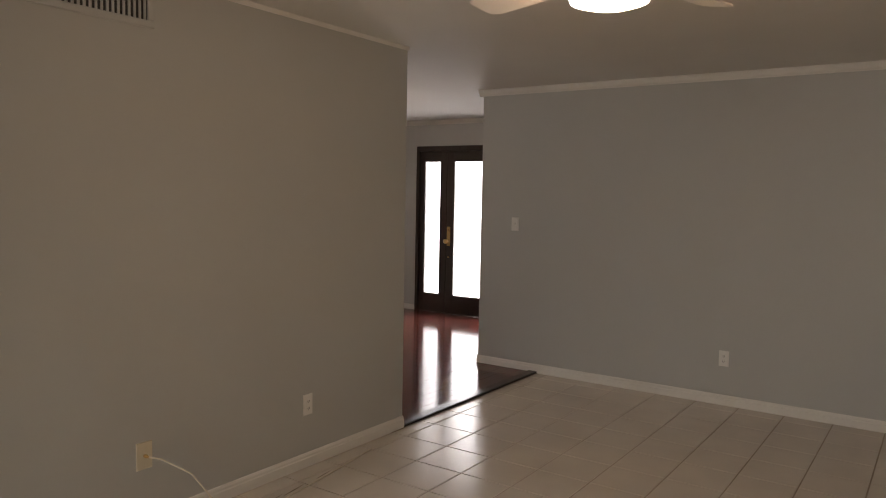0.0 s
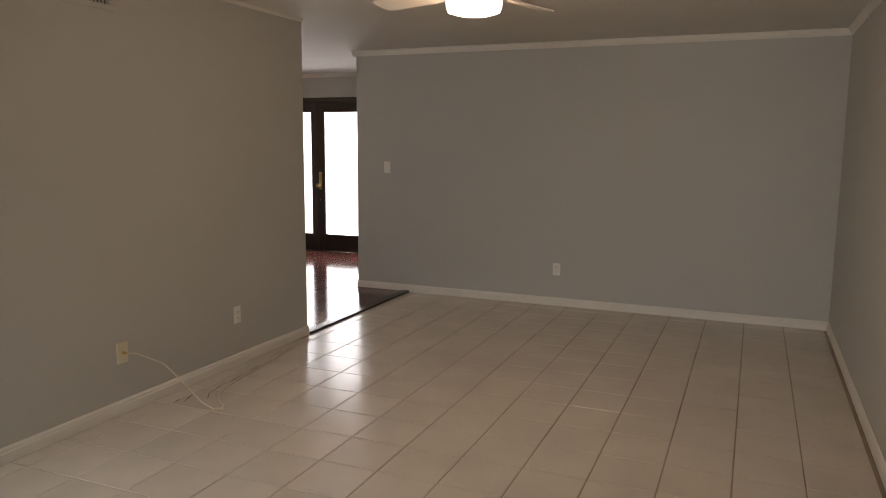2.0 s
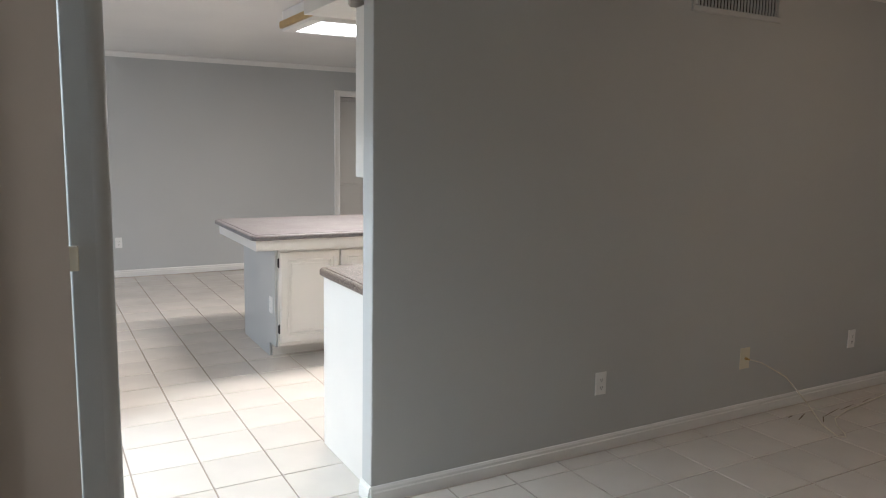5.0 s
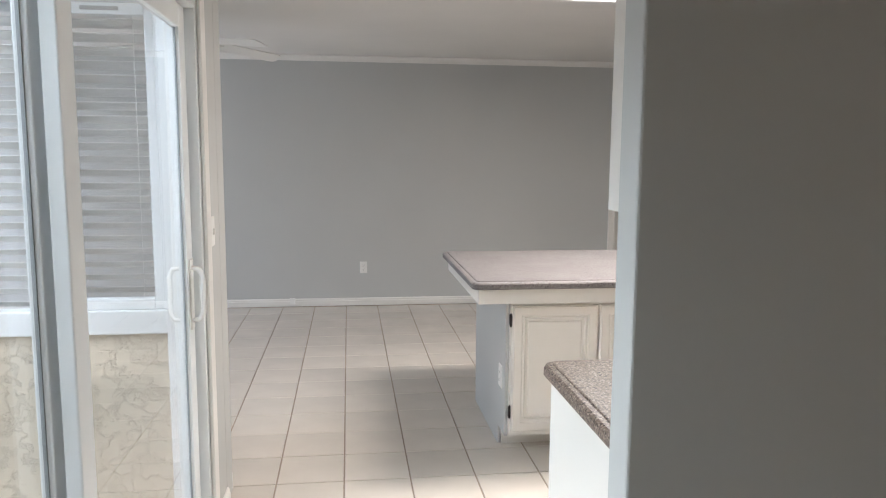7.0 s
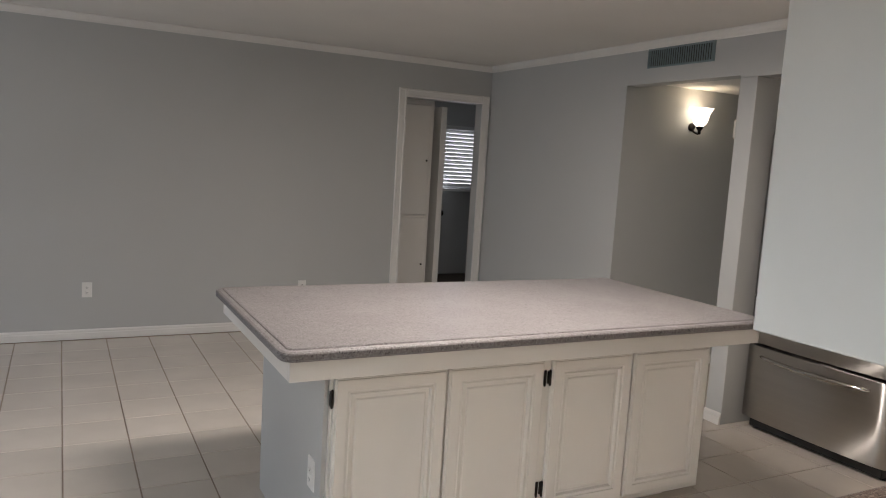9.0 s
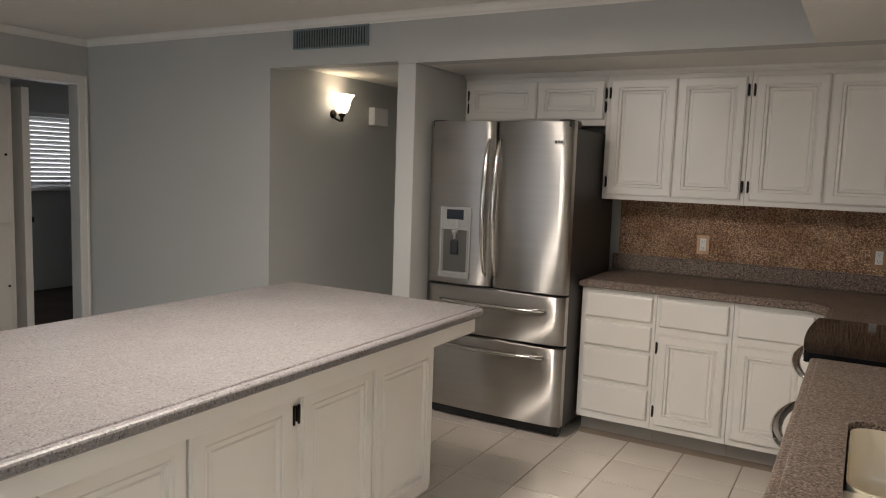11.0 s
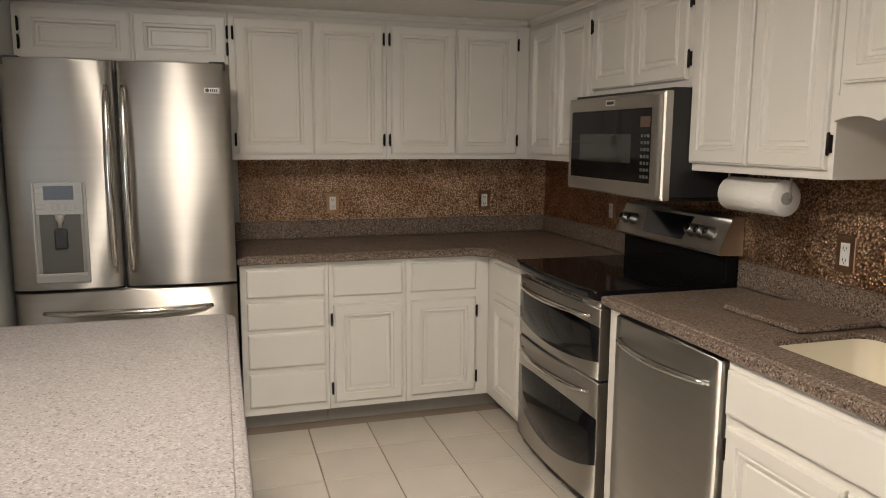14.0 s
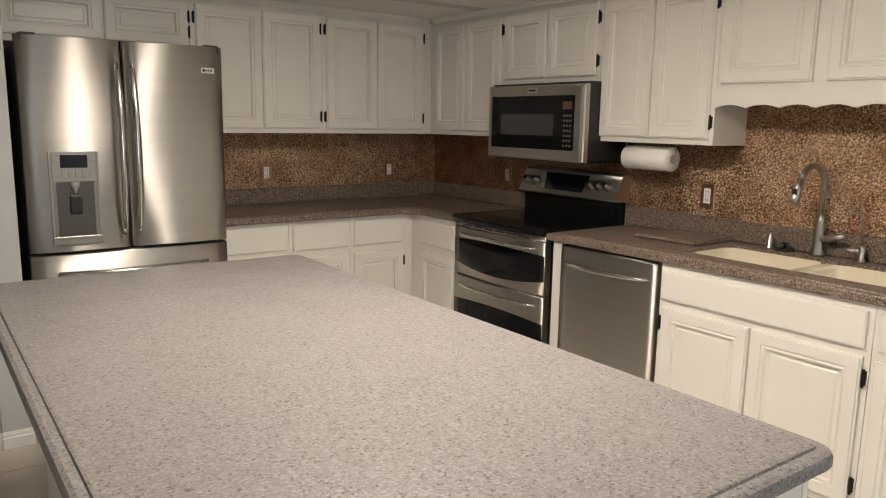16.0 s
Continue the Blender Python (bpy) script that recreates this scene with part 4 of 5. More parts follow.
# scalloped valance
bm = bmesh.new()
n = 72
xs = np.linspace(0.556, 1.472, n + 1)
top, bot = [], []
for x in xs:
    ph = (1.472 - x) / 0.152
    dip = 0.016 * abs(math.sin(math.pi * ph)) ** 0.8
    top.append((x, 1.604))
    bot.append((x, 1.545 - 0.016 + dip))
f0 = [[bm.verts.new((p[0], y, p[1])) for p in top] for y in (KY + 0.001, KY + 0.019)]
f1 = [[bm.verts.new((p[0], y, p[1])) for p in bot] for y in (KY + 0.001, KY + 0.019)]
for i in range(n):
    bm.faces.new((f0[0][i], f0[0][i + 1], f1[0][i + 1], f1[0][i]))
    bm.faces.new((f0[1][i], f1[1][i], f1[1][i + 1], f0[1][i + 1]))
    bm.faces.new((f1[0][i], f1[0][i + 1], f1[1][i + 1], f1[1][i]))
    bm.faces.new((f0[0][i], f0[1][i], f0[1][i + 1], f0[0][i + 1]))
part("valance", bm, CAB, sinkcab, "scalloped cream valance")
# cornice above the doors
CORN = [(0, UT), (0.006, UT), (0.012, UT + 0.008), (0.022, UT + 0.012), (0.030, UT + 0.026), (0.030, SOF - 0.001), (0, SOF - 0.001)]
strip("cabinet_cornice", [('y', KX, KY + 0.022, 2.937, -1), ('x', KY, 0.05, KX - 0.022, 1)], CORN, CAB, "cream cornice strip above the wall cabinets", "trim")

# base cabinets
BX, BY = 3.408, 0.692
BH = 0.868
cabinet("base_cabinet", "cream four-drawer base cabinet", 'x-', BX, (BX, XK - G, 1.548, 1.975, 0.10, BH), [],
        [(1.567, 1.945, 0.702, 0.842), (1.567, 1.945, 0.539, 0.678), (1.567, 1.945, 0.344, 0.518), (1.567, 1.945, 0.145, 0.319)], toe=(BX + 0.10, XK - G, 1.548, 1.975, 0, 0.10))
cabinet("base_cabinet", "cream base cabinet with drawer and panelled door", 'x-', BX, (BX, XK - G, 1.147, 1.546, 0.10, BH),
        [(1.169, 1.525, 0.135, 0.645, 1)], [(1.169, 1.525, 0.69, 0.842)], toe=(BX + 0.10, XK - G, 1.147, 1.546, 0, 0.10))
cabinet("base_cabinet", "cream base cabinet with drawer and panelled door", 'x-', BX, (BX, XK - G, BY, 1.145, 0.10, BH),
        [(0.767, 1.121, 0.135, 0.645, -1)], [(0.767, 1.121, 0.69, 0.842)], toe=(BX + 0.10, XK - G, BY - 0.1, 1.145, 0, 0.10))
cabinet("base_cabinet", "narrow cream corner base cabinet beside the stove", 'y+', BY, (2.925, XK - G, YK + G, BY - G, 0.10, BH),
        [(2.945, 3.30, 0.135, 0.645, 0)], [(2.945, 3.30, 0.69, 0.842)], toe=(2.925, 3.506, YK + G, BY - 0.1, 0, 0.10))
cabinet("base_cabinet", "cream filler panel between stove and dishwasher", 'y+', BY, (2.052, 2.118, YK + G, BY, 0.0, BH), [])
cabinet("base_cabinet", "cream sink base cabinet with two panelled doors", 'y+', BY, (0.572, 1.452, YK + G, BY, 0.10, BH),
        [(1.018, 1.43, 0.135, 0.682, 1), (0.592, 1.008, 0.135, 0.682, -1)], [(0.592, 1.44, 0.712, 0.842)], toe=(0.572, 1.452, YK + G, BY - 0.08, 0, 0.10), open_side=-1)
cabinet("base_cabinet", "cream end base cabinet beside the opening", 'y+', BY, (0.045, 0.570, YK + G, BY, 0.0, BH),
        [(0.07, 0.55, 0.135, 0.682, 0)], [(0.07, 0.55, 0.712, 0.842)], open_side=1)


def slab(name, outline, z0, z1, mat, label, category, holes=(), edge=0.030, group=""):
    """A worktop: an outline (with rectangular holes cut out) with an eased, grooved edge."""
    bm = bmesh.new()
    rows = [(0.008, z0), (0.0, z0 + 0.007), (0.0, z1 - 0.014), (edge * 0.1, z1 - 0.009), (edge * 0.35, z1 - 0.0055), (edge * 0.78, z1 - 0.0050), (edge * 0.86, z1 - 0.001), (edge, z1)]
    n = len(outline)
    pts = [Vector(p) for p in outline]

    def inset(d):
        out = []
        for i in range(n):
            a, b, c = pts[i - 1], pts[i], pts[(i + 1) % n]
            e1, e2 = (b - a).normalized(), (c - b).normalized()
            n1, n2 = Vector((-e1.y, e1.x)), Vector((-e2.y, e2.x))
            m = (n1 + n2)
            out.append(b + m * (d / max(0.2, (1 + n1.dot(n2)))))
        return out
    loops = [[bm.verts.new((p.x, p.y, z)) for p in inset(d)] for d, z in rows]
    for a, b in zip(loops, loops[1:]):
        for i in range(n):
            bm.faces.new((a[i], a[(i + 1) % n], b[(i + 1) % n], b[i]))
    if not holes:
        bm.faces.new(list(reversed(loops[0])))
        bm.faces.new(loops[-1])
    else:
        edges = [bm.edges.get((loops[-1][i], loops[-1][(i + 1) % n])) for i in range(n)]
        for hole in holes:
            hv = [bm.verts.new((x, y, z1)) for x, y in hole]
            hb = [bm.verts.new((x, y, z1 - 0.03)) for x, y in hole]
            k = len(hv)
            for i in range(k):
                edges.append(bm.edges.new((hv[i], hv[(i + 1) % k])))
                bm.faces.new((hv[i], hb[i], hb[(i + 1) % k], hv[(i + 1) % k]))
        bmesh.ops.triangle_fill(bm, edges=edges, use_beauty=True)
    return solid(name, bm, mat, label, category, "", group, (pts[0].x, pts[0].y, z0))


def rounded(x0, x1, y0, y1, r, n=6):
    out = []
    for cx, cy, a in ((x1 - r, y0 + r, -90), (x1 - r, y1 - r, 0), (x0 + r, y1 - r, 90), (x0 + r, y0 + r, 180)):
        out += [(cx + r * math.cos(radians(a + 90 * i / n)), cy + r * math.sin(radians(a + 90 * i / n))) for i in range(n + 1)]
    return out


CZ = 0.912
slab("worktop", [(2.922, YK + G), (XK - G, YK + G), (XK - G, 1.985), (3.364, 1.985), (3.364, 0.80), (3.28, 0.716), (2.922, 0.716)], CZ - 0.042, CZ, COUNTER,
     "speckled brown solid-surface corner worktop", "worktop")
slab("worktop", [(0.016 + 0.03, YK + G), (2.150, YK + G), (2.150, 0.716), (0.06, 0.716), (0.03, 0.70), (0.016, 0.67), (0.016, YK + G + 0.02)], CZ - 0.042, CZ, COUNTER,
     "speckled brown worktop with an undermount sink cut-out", "worktop", [rounded(0.52, 1.445, 0.215, 0.583, 0.05)])
for b6 in ((XK - 0.022, XK - G, YK + 0.023, 1.983, CZ + 0.001, 1.011), (2.922, XK - G, YK + G, YK + 0.022, CZ + 0.001, 1.011), (0.05, 2.150, YK + G, YK + 0.022, CZ + 0.001, 1.011)):
    solid("worktop_upstand", boxes(b6, bevel=0.003), COUNTER, "speckled upstand along the back of the worktop", "upstand", "", "worktop upstands", (b6[0], b6[2], b6[4]))
cu = thing("copper_backsplash", "hammered copper backsplash sheets above the worktop", "backsplash", (XK, 1.0, 1.011))
for b4 in ((XK - 0.006, XK - G, 0.776, 1.95, 1.012, UB - G), (XK - 0.0065, XK - G, YK + 0.008, 0.774, 1.012, UB - G), (2.926, XK - 0.008, YK + G, YK + 0.006, 1.012, UB - G),
           (2.168, 2.924, YK + G, YK + 0.006, 0.86, 1.25), (1.48, 2.166, YK + G, YK + 0.006, 1.012, UB - G), (0.552, 1.478, YK + G, YK + 0.0065, 1.012, 1.60), (0.05, 0.55, YK + G, YK + 0.006, 1.012, UB - G)):
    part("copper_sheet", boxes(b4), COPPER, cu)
for b4 in ((XK - 0.008, XK - 0.004, YK + 0.003, YK + 0.007, 1.012, UB - G), (XK - 0.0085, XK - 0.004, 0.773, 0.777, 1.012, UB - G)):
    part("seam", boxes(b4), COPPERPL, cu, "thin bright copper seam")

# sink, faucet and fittings
sk = thing("sink", "cream double-bowl undermount sink", "sink", (0.98, 0.4, CZ))
for a, b in ((0.525, 0.945), (0.985, 1.44)):
    bm = bmesh.new()
    lo, hi = rounded(a, b, 0.22, 0.578, 0.055), CZ - 0.014
    rows = [(0, hi), (0.006, hi - 0.12), (0.03, hi - 0.165), (0.09, hi - 0.175)]
    cx, cy = (a + b) / 2, 0.40
    loops = [[bm.verts.new((cx + (x - cx) * (1 - d / 0.22), cy + (y - cy) * (1 - d / 0.18), z)) for x, y in lo] for d, z in rows]
    for p, q in zip(loops, loops[1:]):
        for i in range(len(lo)):
            f = bm.faces.new((p[i], p[(i + 1) % len(lo)], q[(i + 1) % len(lo)], q[i]))
            f.smooth = True
    bm.faces.new(loops[-1])
    bw = part("bowl", bm, SINK, sk)
    part("drain", lathe(bmesh.new(), cx, cy, [(0.045, hi - 0.174), (0.045, hi - 0.171), (0.03, hi - 0.172), (0.0, hi - 0.176)], 20), CHROME, bw)
part("divider", boxes((0.935, 0.995, 0.21, 0.588, CZ - 0.06, CZ - 0.016), bevel=0.012), SINK, sk)
part("rim", boxes((0.50, 1.465, 0.585, 0.60, CZ - 0.09, CZ - 0.043), (0.50, 1.465, 0.198, 0.213, CZ - 0.09, CZ - 0.043)), SINK, sk)

fa = thing("kitchen_faucet", "brushed nickel gooseneck pull-down faucet", "faucet", (1.06, 0.16, CZ))
part("body", lathe(bmesh.new(), 1.06, 0.16, [(0.030, CZ), (0.029, CZ + 0.008), (0.022, CZ + 0.03), (0.024, CZ + 0.09), (0.019, CZ + 0.14), (0.014, CZ + 0.19)], 24), NICKEL, fa)
neck = [(1.06, 0.16, CZ + 0.18), (1.06, 0.16, CZ + 0.30)] + arc((1.067, 0.245, CZ + 0.30), 0.085, 180, 20, 14, (0.08, 0.997, 0), (0, 0, 1))[1:]
part("spout", tube(bmesh.new(), neck, 0.0125, 14), NICKEL, fa)
e = neck[-1]
hd = part("spray_head", tube(bmesh.new(), [e, e + Vector((0.002, 0.015, -0.03)), e + Vector((0.003, 0.028, -0.075)), e + Vector((0.004, 0.034, -0.10))], [0.013, 0.017, 0.019, 0.021], 16), NICKEL, fa)
part("button", boxes((e.x - 0.007, e.x + 0.012, e.y + 0.033, e.y + 0.042, e.z - 0.07, e.z - 0.035), bevel=0.003), BLACK, hd, "black spray button")
part("lever", tube(bmesh.new(), [(1.045, 0.165, CZ + 0.075), (1.01, 0.17, CZ + 0.078), (0.985, 0.175, CZ + 0.085), (0.945, 0.19, CZ + 0.10)], [0.016, 0.017, 0.011, 0.007], 14), NICKEL, fa)
so = thing("soap_dispenser", "small brushed nickel soap dispenser", "soap dispenser", (1.275, 0.165, CZ))
part("body", lathe(bmesh.new(), 1.275, 0.165, [(0.02, CZ), (0.02, CZ + 0.006), (0.014, CZ + 0.012), (0.014, CZ + 0.05), (0.009, CZ + 0.058), (0.009, CZ + 0.07), (0.0, CZ + 0.072)], 18), NICKEL, so)
part("nozzle", tube(bmesh.new(), [(1.275, 0.165, CZ + 0.064), (1.278, 0.19, CZ + 0.067), (1.28, 0.215, CZ + 0.06)], 0.0045, 8), NICKEL, so)
st = thing("sink_stopper", "black rubber sink stopper lying on the worktop", "stopper", (1.205, 0.165, CZ))
part("disc", lathe(bmesh.new(), 1.205, 0.165, [(0.044, CZ), (0.044, CZ + 0.006), (0.036, CZ + 0.012), (0.01, CZ + 0.013)], 24), BLACK, st)
part("grip", lathe(bmesh.new(), 1.205, 0.165, [(0.007, CZ + 0.012), (0.006, CZ + 0.028), (0.022, CZ + 0.032), (0.022, CZ + 0.036), (0.0, CZ + 0.038)], 18), BLACK, st)
ft = thing("filter_tap", "slim brushed nickel filtered water tap", "faucet", (0.875, 0.165, CZ))
part("body", lathe(bmesh.new(), 0.875, 0.165, [(0.02, CZ), (0.018, CZ + 0.01), (0.010, CZ + 0.015), (0.012, CZ + 0.05), (0.008, CZ + 0.07)], 16), NICKEL, ft)
part("spout", tube(bmesh.new(), [(0.875, 0.165, CZ + 0.06), (0.878, 0.168, CZ + 0.13), (0.885, 0.185, CZ + 0.19)] + arc((0.895, 0.215, CZ + 0.195), 0.03, 160, 10, 8, (0.2, 0.98, 0), (0, 0, 1)), 0.0048, 10), NICKEL, ft)
part("lever", tube(bmesh.new(), [(0.885, 0.17, CZ + 0.045), (0.905, 0.18, CZ + 0.045), (0.925, 0.19, CZ + 0.05)], [0.013, 0.013, 0.006], 10), NICKEL, ft)
slab("cutting_board", [(1.478, 0.135), (1.814, 0.135), (1.814, 0.44), (1.478, 0.44)], CZ + 0.001, CZ + 0.019, COUNTER, "cutting board of matching speckled worktop material", "cutting board", edge=0.004)
pt = thing("paper_towel_holder", "paper towel roll hung under the wall cabinet", "paper towel", (1.89, 0.27, 1.29))
part("roll", lathe(bmesh.new(), 1.755, 0.27, [(0.018, 0), (0.058, 0.0), (0.060, 0.003), (0.060, 0.272), (0.058, 0.275), (0.018, 0.275)], 32, 'x', 1.288), PAPER, pt)
part("core", lathe(bmesh.new(), 1.75, 0.27, [(0.021, 0), (0.021, 0.284)], 16, 'x', 1.288), GREYPL, pt, "grey cardboard core")
part("arm", tube(bmesh.new(), [(1.745, 0.27, 1.288), (1.738, 0.27, 1.292), (1.738, 0.27, 1.362)], 0.004, 8), NICKEL, pt)
part("arm", tube(bmesh.new(), [(2.04, 0.27, 1.288), (2.046, 0.27, 1.292), (2.046, 0.27, 1.362)], 0.004, 8), NICKEL, pt)

# ---------------------------------------------------------------- island
isl = thing("kitchen_island", "cream panelled island with grey end wall", "kitchen island", (1.15, 2.6, 0))
part("body", boxes((0.252, 2.04, 2.165, 3.02, 0.105, 0.80), bevel=0.002), CAB, isl)
part("end_wall", boxes((0.235, 0.2505, 2.18, 3.02, 0.10, 0.80), (0.236, 0.2505, 2.34, 3.02, 0.0, 0.10)), WALL, isl, "grey painted end panel")
for b6 in ((0.075, 2.215, 2.055, 2.075, 0.795, 0.868), (0.075, 2.215, 3.10, 3.12, 0.795, 0.868), (0.075, 0.095, 2.0755, 3.0995, 0.795, 0.868), (2.195, 2.215, 2.0755, 3.0995, 0.795, 0.868)):
    part("apron_board", boxes(b6, bevel=0.002), CAB, isl)
part("underside", boxes((0.096, 2.194, 2.076, 3.099, 0.802, 0.867)), CAB, isl)
part("plinth", boxes((0.255, 2.0, 2.33, 2.95, 0.0, 0.105)), CAB, isl)
for u0, u1, sd in ((0.262, 0.692, -1), (0.702, 1.125, 1), (1.165, 1.575, -1), (1.585, 2.02, 0)):
    d = part("door", nested(bmesh.new(), 'y-', 2.165, u0, u1, 0.13, 0.765, RAISED), CAB, isl)
    if sd:
        hinges(d, 'y-', 2.165, u0 - 0.008 if sd < 0 else u1 + 0.008, (0.232, 0.693))
for y0, y1 in ((2.22, 2.60), (2.62, 3.0)):
    part("end_panel", nested(bmesh.new(), 'x+', 2.04, y0, y1, 0.13, 0.765, RAISED), CAB, isl)
slab("island_top", rounded(0.038, 2.255, 2.017, 3.155, 0.05, 4), 0.869, 0.908, LAMINATE, "speckled grey-beige island worktop with grooved edge", "worktop", edge=0.034)

# ---------------------------------------------------------------- fridge
fr = thing("refrigerator", "stainless french-door refrigerator with water dispenser", "refrigerator", (3.5, 2.44, 0))
FX, F0, F1 = 3.158, 1.992, 2.888
part("case", boxes((3.235, 3.96, F0 + 0.004, F1 - 0.004, 0.06, 1.755), bevel=0.006), GREYSIDE, fr, "charcoal textured case")
part("grille", boxes((3.22, 3.3, F0 + 0.03, F1 - 0.03, 0.015, 0.065), bevel=0.004), BLACK, fr)
for y in (F0 + 0.05, F1 - 0.05):
    part("foot", lathe(bmesh.new(), 3.27, y, [(0.02, 0), (0.02, 0.02), (0.012, 0.022), (0.012, 0.06)], 12), BLACK, fr)
    part("hinge_cover", boxes((3.17, 3.34, y - 0.035, y + 0.035, 1.757, 1.80), bevel=0.008), GREYSIDE, fr)


def bowed(x, y0, y1, z0, z1, bow, depth, n=14, round_r=0.012):
    """A door front that bows outwards across its width, with rounded upright edges."""
    bm = bmesh.new()
    prof = []
    for i in range(n + 1):
        q = i / n
        y = y0 + (y1 - y0) * q
        e = min(q, 1 - q) * (y1 - y0)
        soft = round_r - math.sqrt(max(0, round_r ** 2 - max(0, round_r - e) ** 2)) if e < round_r else 0
        prof.append((x + bow * (2 * q - 1) ** 2 + soft, y))
    extra = [(x + bow + round_r, y0), (prof[1][0], prof[1][1])]
    loops = []
    for ins, z in ((0.006, z0), (0, z0 + 0.005), (0, z1 - 0.005), (0.006, z1)):
        ring = [bm.verts.new((px + ins, py, z)) for px, py in prof]
        ring += [bm.verts.new((x + depth, y1, z)), bm.verts.new((x + depth, y0, z))]
        loops.append(ring)
    m = len(loops[0])
    for a, b in zip(loops, loops[1:]):
        for i in range(m):
            f = bm.faces.new((a[i], a[(i + 1) % m], b[(i + 1) % m], b[i]))
            f.smooth = i < n
    bm.faces.new(loops[0])
    bm.faces.new(list(reversed(loops[-1])))
    return bm


ym = 2.456
ld = part("door", bowed(FX, ym + 0.004, F1, 0.835, 1.792, 0.012, 0.072), STEEL_V, fr, "left stainless door with dispenser")
rd = part("door", bowed(FX, F0, ym - 0.004, 0.835, 1.792, 0.012, 0.072), STEEL_V, fr)
d1 = part("drawer", bowed(FX, F0, F1, 0.545, 0.822, 0.014, 0.072), STEEL_H, fr)
d2 = part("drawer", bowed(FX, F0, F1, 0.078, 0.528, 0.014, 0.072), STEEL_H, fr)


def pull(parent, p0, p1, out, r, flat, mat=CHROME, n=18, axis_out=Vector((-1, 0, 0)), bowk=0.6):
    p0, p1 = Vector(p0), Vector(p1)
    pts, rr = [], []
    for i in range(n + 1):
        q = i / n
        k = math.sin(math.pi * q) ** bowk
        pts.append(p0.lerp(p1, q) + axis_out * out * k)
        rr.append(r * (0.55 + 0.45 * math.sin(math.pi * q) ** 0.5))
    return part("handle", tube(bmesh.new(), pts, rr, 14, flat), mat, parent, "long curved steel handle")


pull(ld, (FX + 0.004, ym + 0.033, 0.90), (FX + 0.004, ym + 0.033, 1.69), 0.058, 0.017, 1.0)
pull(rd, (FX + 0.004, ym - 0.033, 0.90), (FX + 0.004, ym - 0.033, 1.69), 0.058, 0.017, 1.0)
pull(d1, (FX + 0.006, 2.10, 0.735), (FX + 0.006, 2.78, 0.735), 0.055, 0.019, 0.8)
pull(d2, (FX + 0.006, 2.10, 0.47), (FX + 0.006, 2.78, 0.47), 0.055, 0.019, 0.8)
# water dispenser
SILVER = surface("silver_plastic", (0.32, 0.315, 0.30), 0.35, 0.3)
D0, D1 = 2.588, 2.796
dp = part("dispenser", boxes((FX - 0.006, FX + 0.02, D0, D0 + 0.012, 0.885, 1.29), (FX - 0.006, FX + 0.02, D1 - 0.012, D1, 0.885, 1.29), (FX - 0.006, FX + 0.02, D0 + 0.012, D1 - 0.012, 1.155, 1.29),
     (FX - 0.012, FX + 0.02, D0, D1, 0.868, 0.905), bevel=0.003), SILVER, ld, "grey dispenser frame")
# flat plate: dark grey plus the hollow's shade, both put into its colour
part("recess", boxes((FX - 0.0015, FX + 0.004, D0 + 0.01, D1 - 0.01, 0.90, 1.158)), surface("dispenser_recess_shade", (0.085, 0.082, 0.077), 0.45, 0.3), dp)
part("display", boxes((FX - 0.009, FX - 0.005, D0 + 0.048, D1 - 0.048, 1.218, 1.275), bevel=0.001), DISPLAY, dp, "dark display")
for yy in (D0 + 0.03, D1 - 0.03):
    for zz in (1.19, 1.255):
        part("button", boxes((FX - 0.009, FX - 0.005, yy - 0.014, yy + 0.014, zz - 0.011, zz + 0.011), bevel=0.002), SILVER, dp)
for i in range(4):
    y = D0 + 0.062 + i * 0.028
    part("button", boxes((FX - 0.009, FX - 0.005, y - 0.011, y + 0.011, 1.172, 1.205), bevel=0.002), SILVER, dp)
CHEEK = surface("dispenser_cheek", (0.24, 0.23, 0.215), 0.4, 0.3)
for y in (D0 + 0.012, D1 - 0.026):
    part("inner_cheek", boxes((FX - 0.004, FX - 0.001, y, y + 0.014, 0.905, 1.155), bevel=0.001), CHEEK, dp)
part("drip_tray", boxes((FX - 0.016, FX - 0.002, D0 + 0.012, D1 - 0.012, 0.898, 0.908), bevel=0.002), surface("drip_tray_grey", (0.42, 0.41, 0.39), 0.3, 0.5), dp)
part("paddle", boxes((FX - 0.016, FX + 0.002, 2.667, 2.717, 1.01, 1.095), bevel=0.006), BLACK, dp, "black dispenser paddle")
part("spigot", lathe(bmesh.new(), FX - 0.006, 2.692, [(0.02, 1.155), (0.018, 1.135), (0.008, 1.12), (0.008, 1.10)], 14), GREYPL, dp)
bd = part("badge", boxes((FX + 0.003, FX + 0.012, 2.035, 2.10, 1.665, 1.69), bevel=0.002), surface("pale_badge", (0.66, 0.65, 0.62), 0.4), rd, "pale badge with a dark round mark")
bm = lathe(bmesh.new(), FX + 0.0035, 2.086, [(0.008, 0), (0.008, -0.002)], 14, 'x', 1.6775)
for i in range(4):
    box(bm, FX + 0.001, FX + 0.0035, 2.045 + i * 0.008, 2.050 + i * 0.008, 1.672, 1.683)
part("badge_mark", bm, BLACK, bd)

# ---------------------------------------------------------------- double-oven stove
sv = thing("stove", "stainless double-oven electric range with black glass top", "stove", (2.54, 0.42, 0))
S0, S1, SY = 2.156, 2.916, 0.722
part("case", boxes((S0 + 0.004, S1 - 0.004, YK + 0.03, 0.685, 0.03, 0.885), bevel=0.004), BLACK, sv, "black enamel case")
for x in (S0 + 0.06, S1 - 0.06):
    for y in (0.2, 0.62):
        part("foot", lathe(bmesh.new(), x, y, [(0.018, 0), (0.018, 0.03)], 12), BLACK, sv)


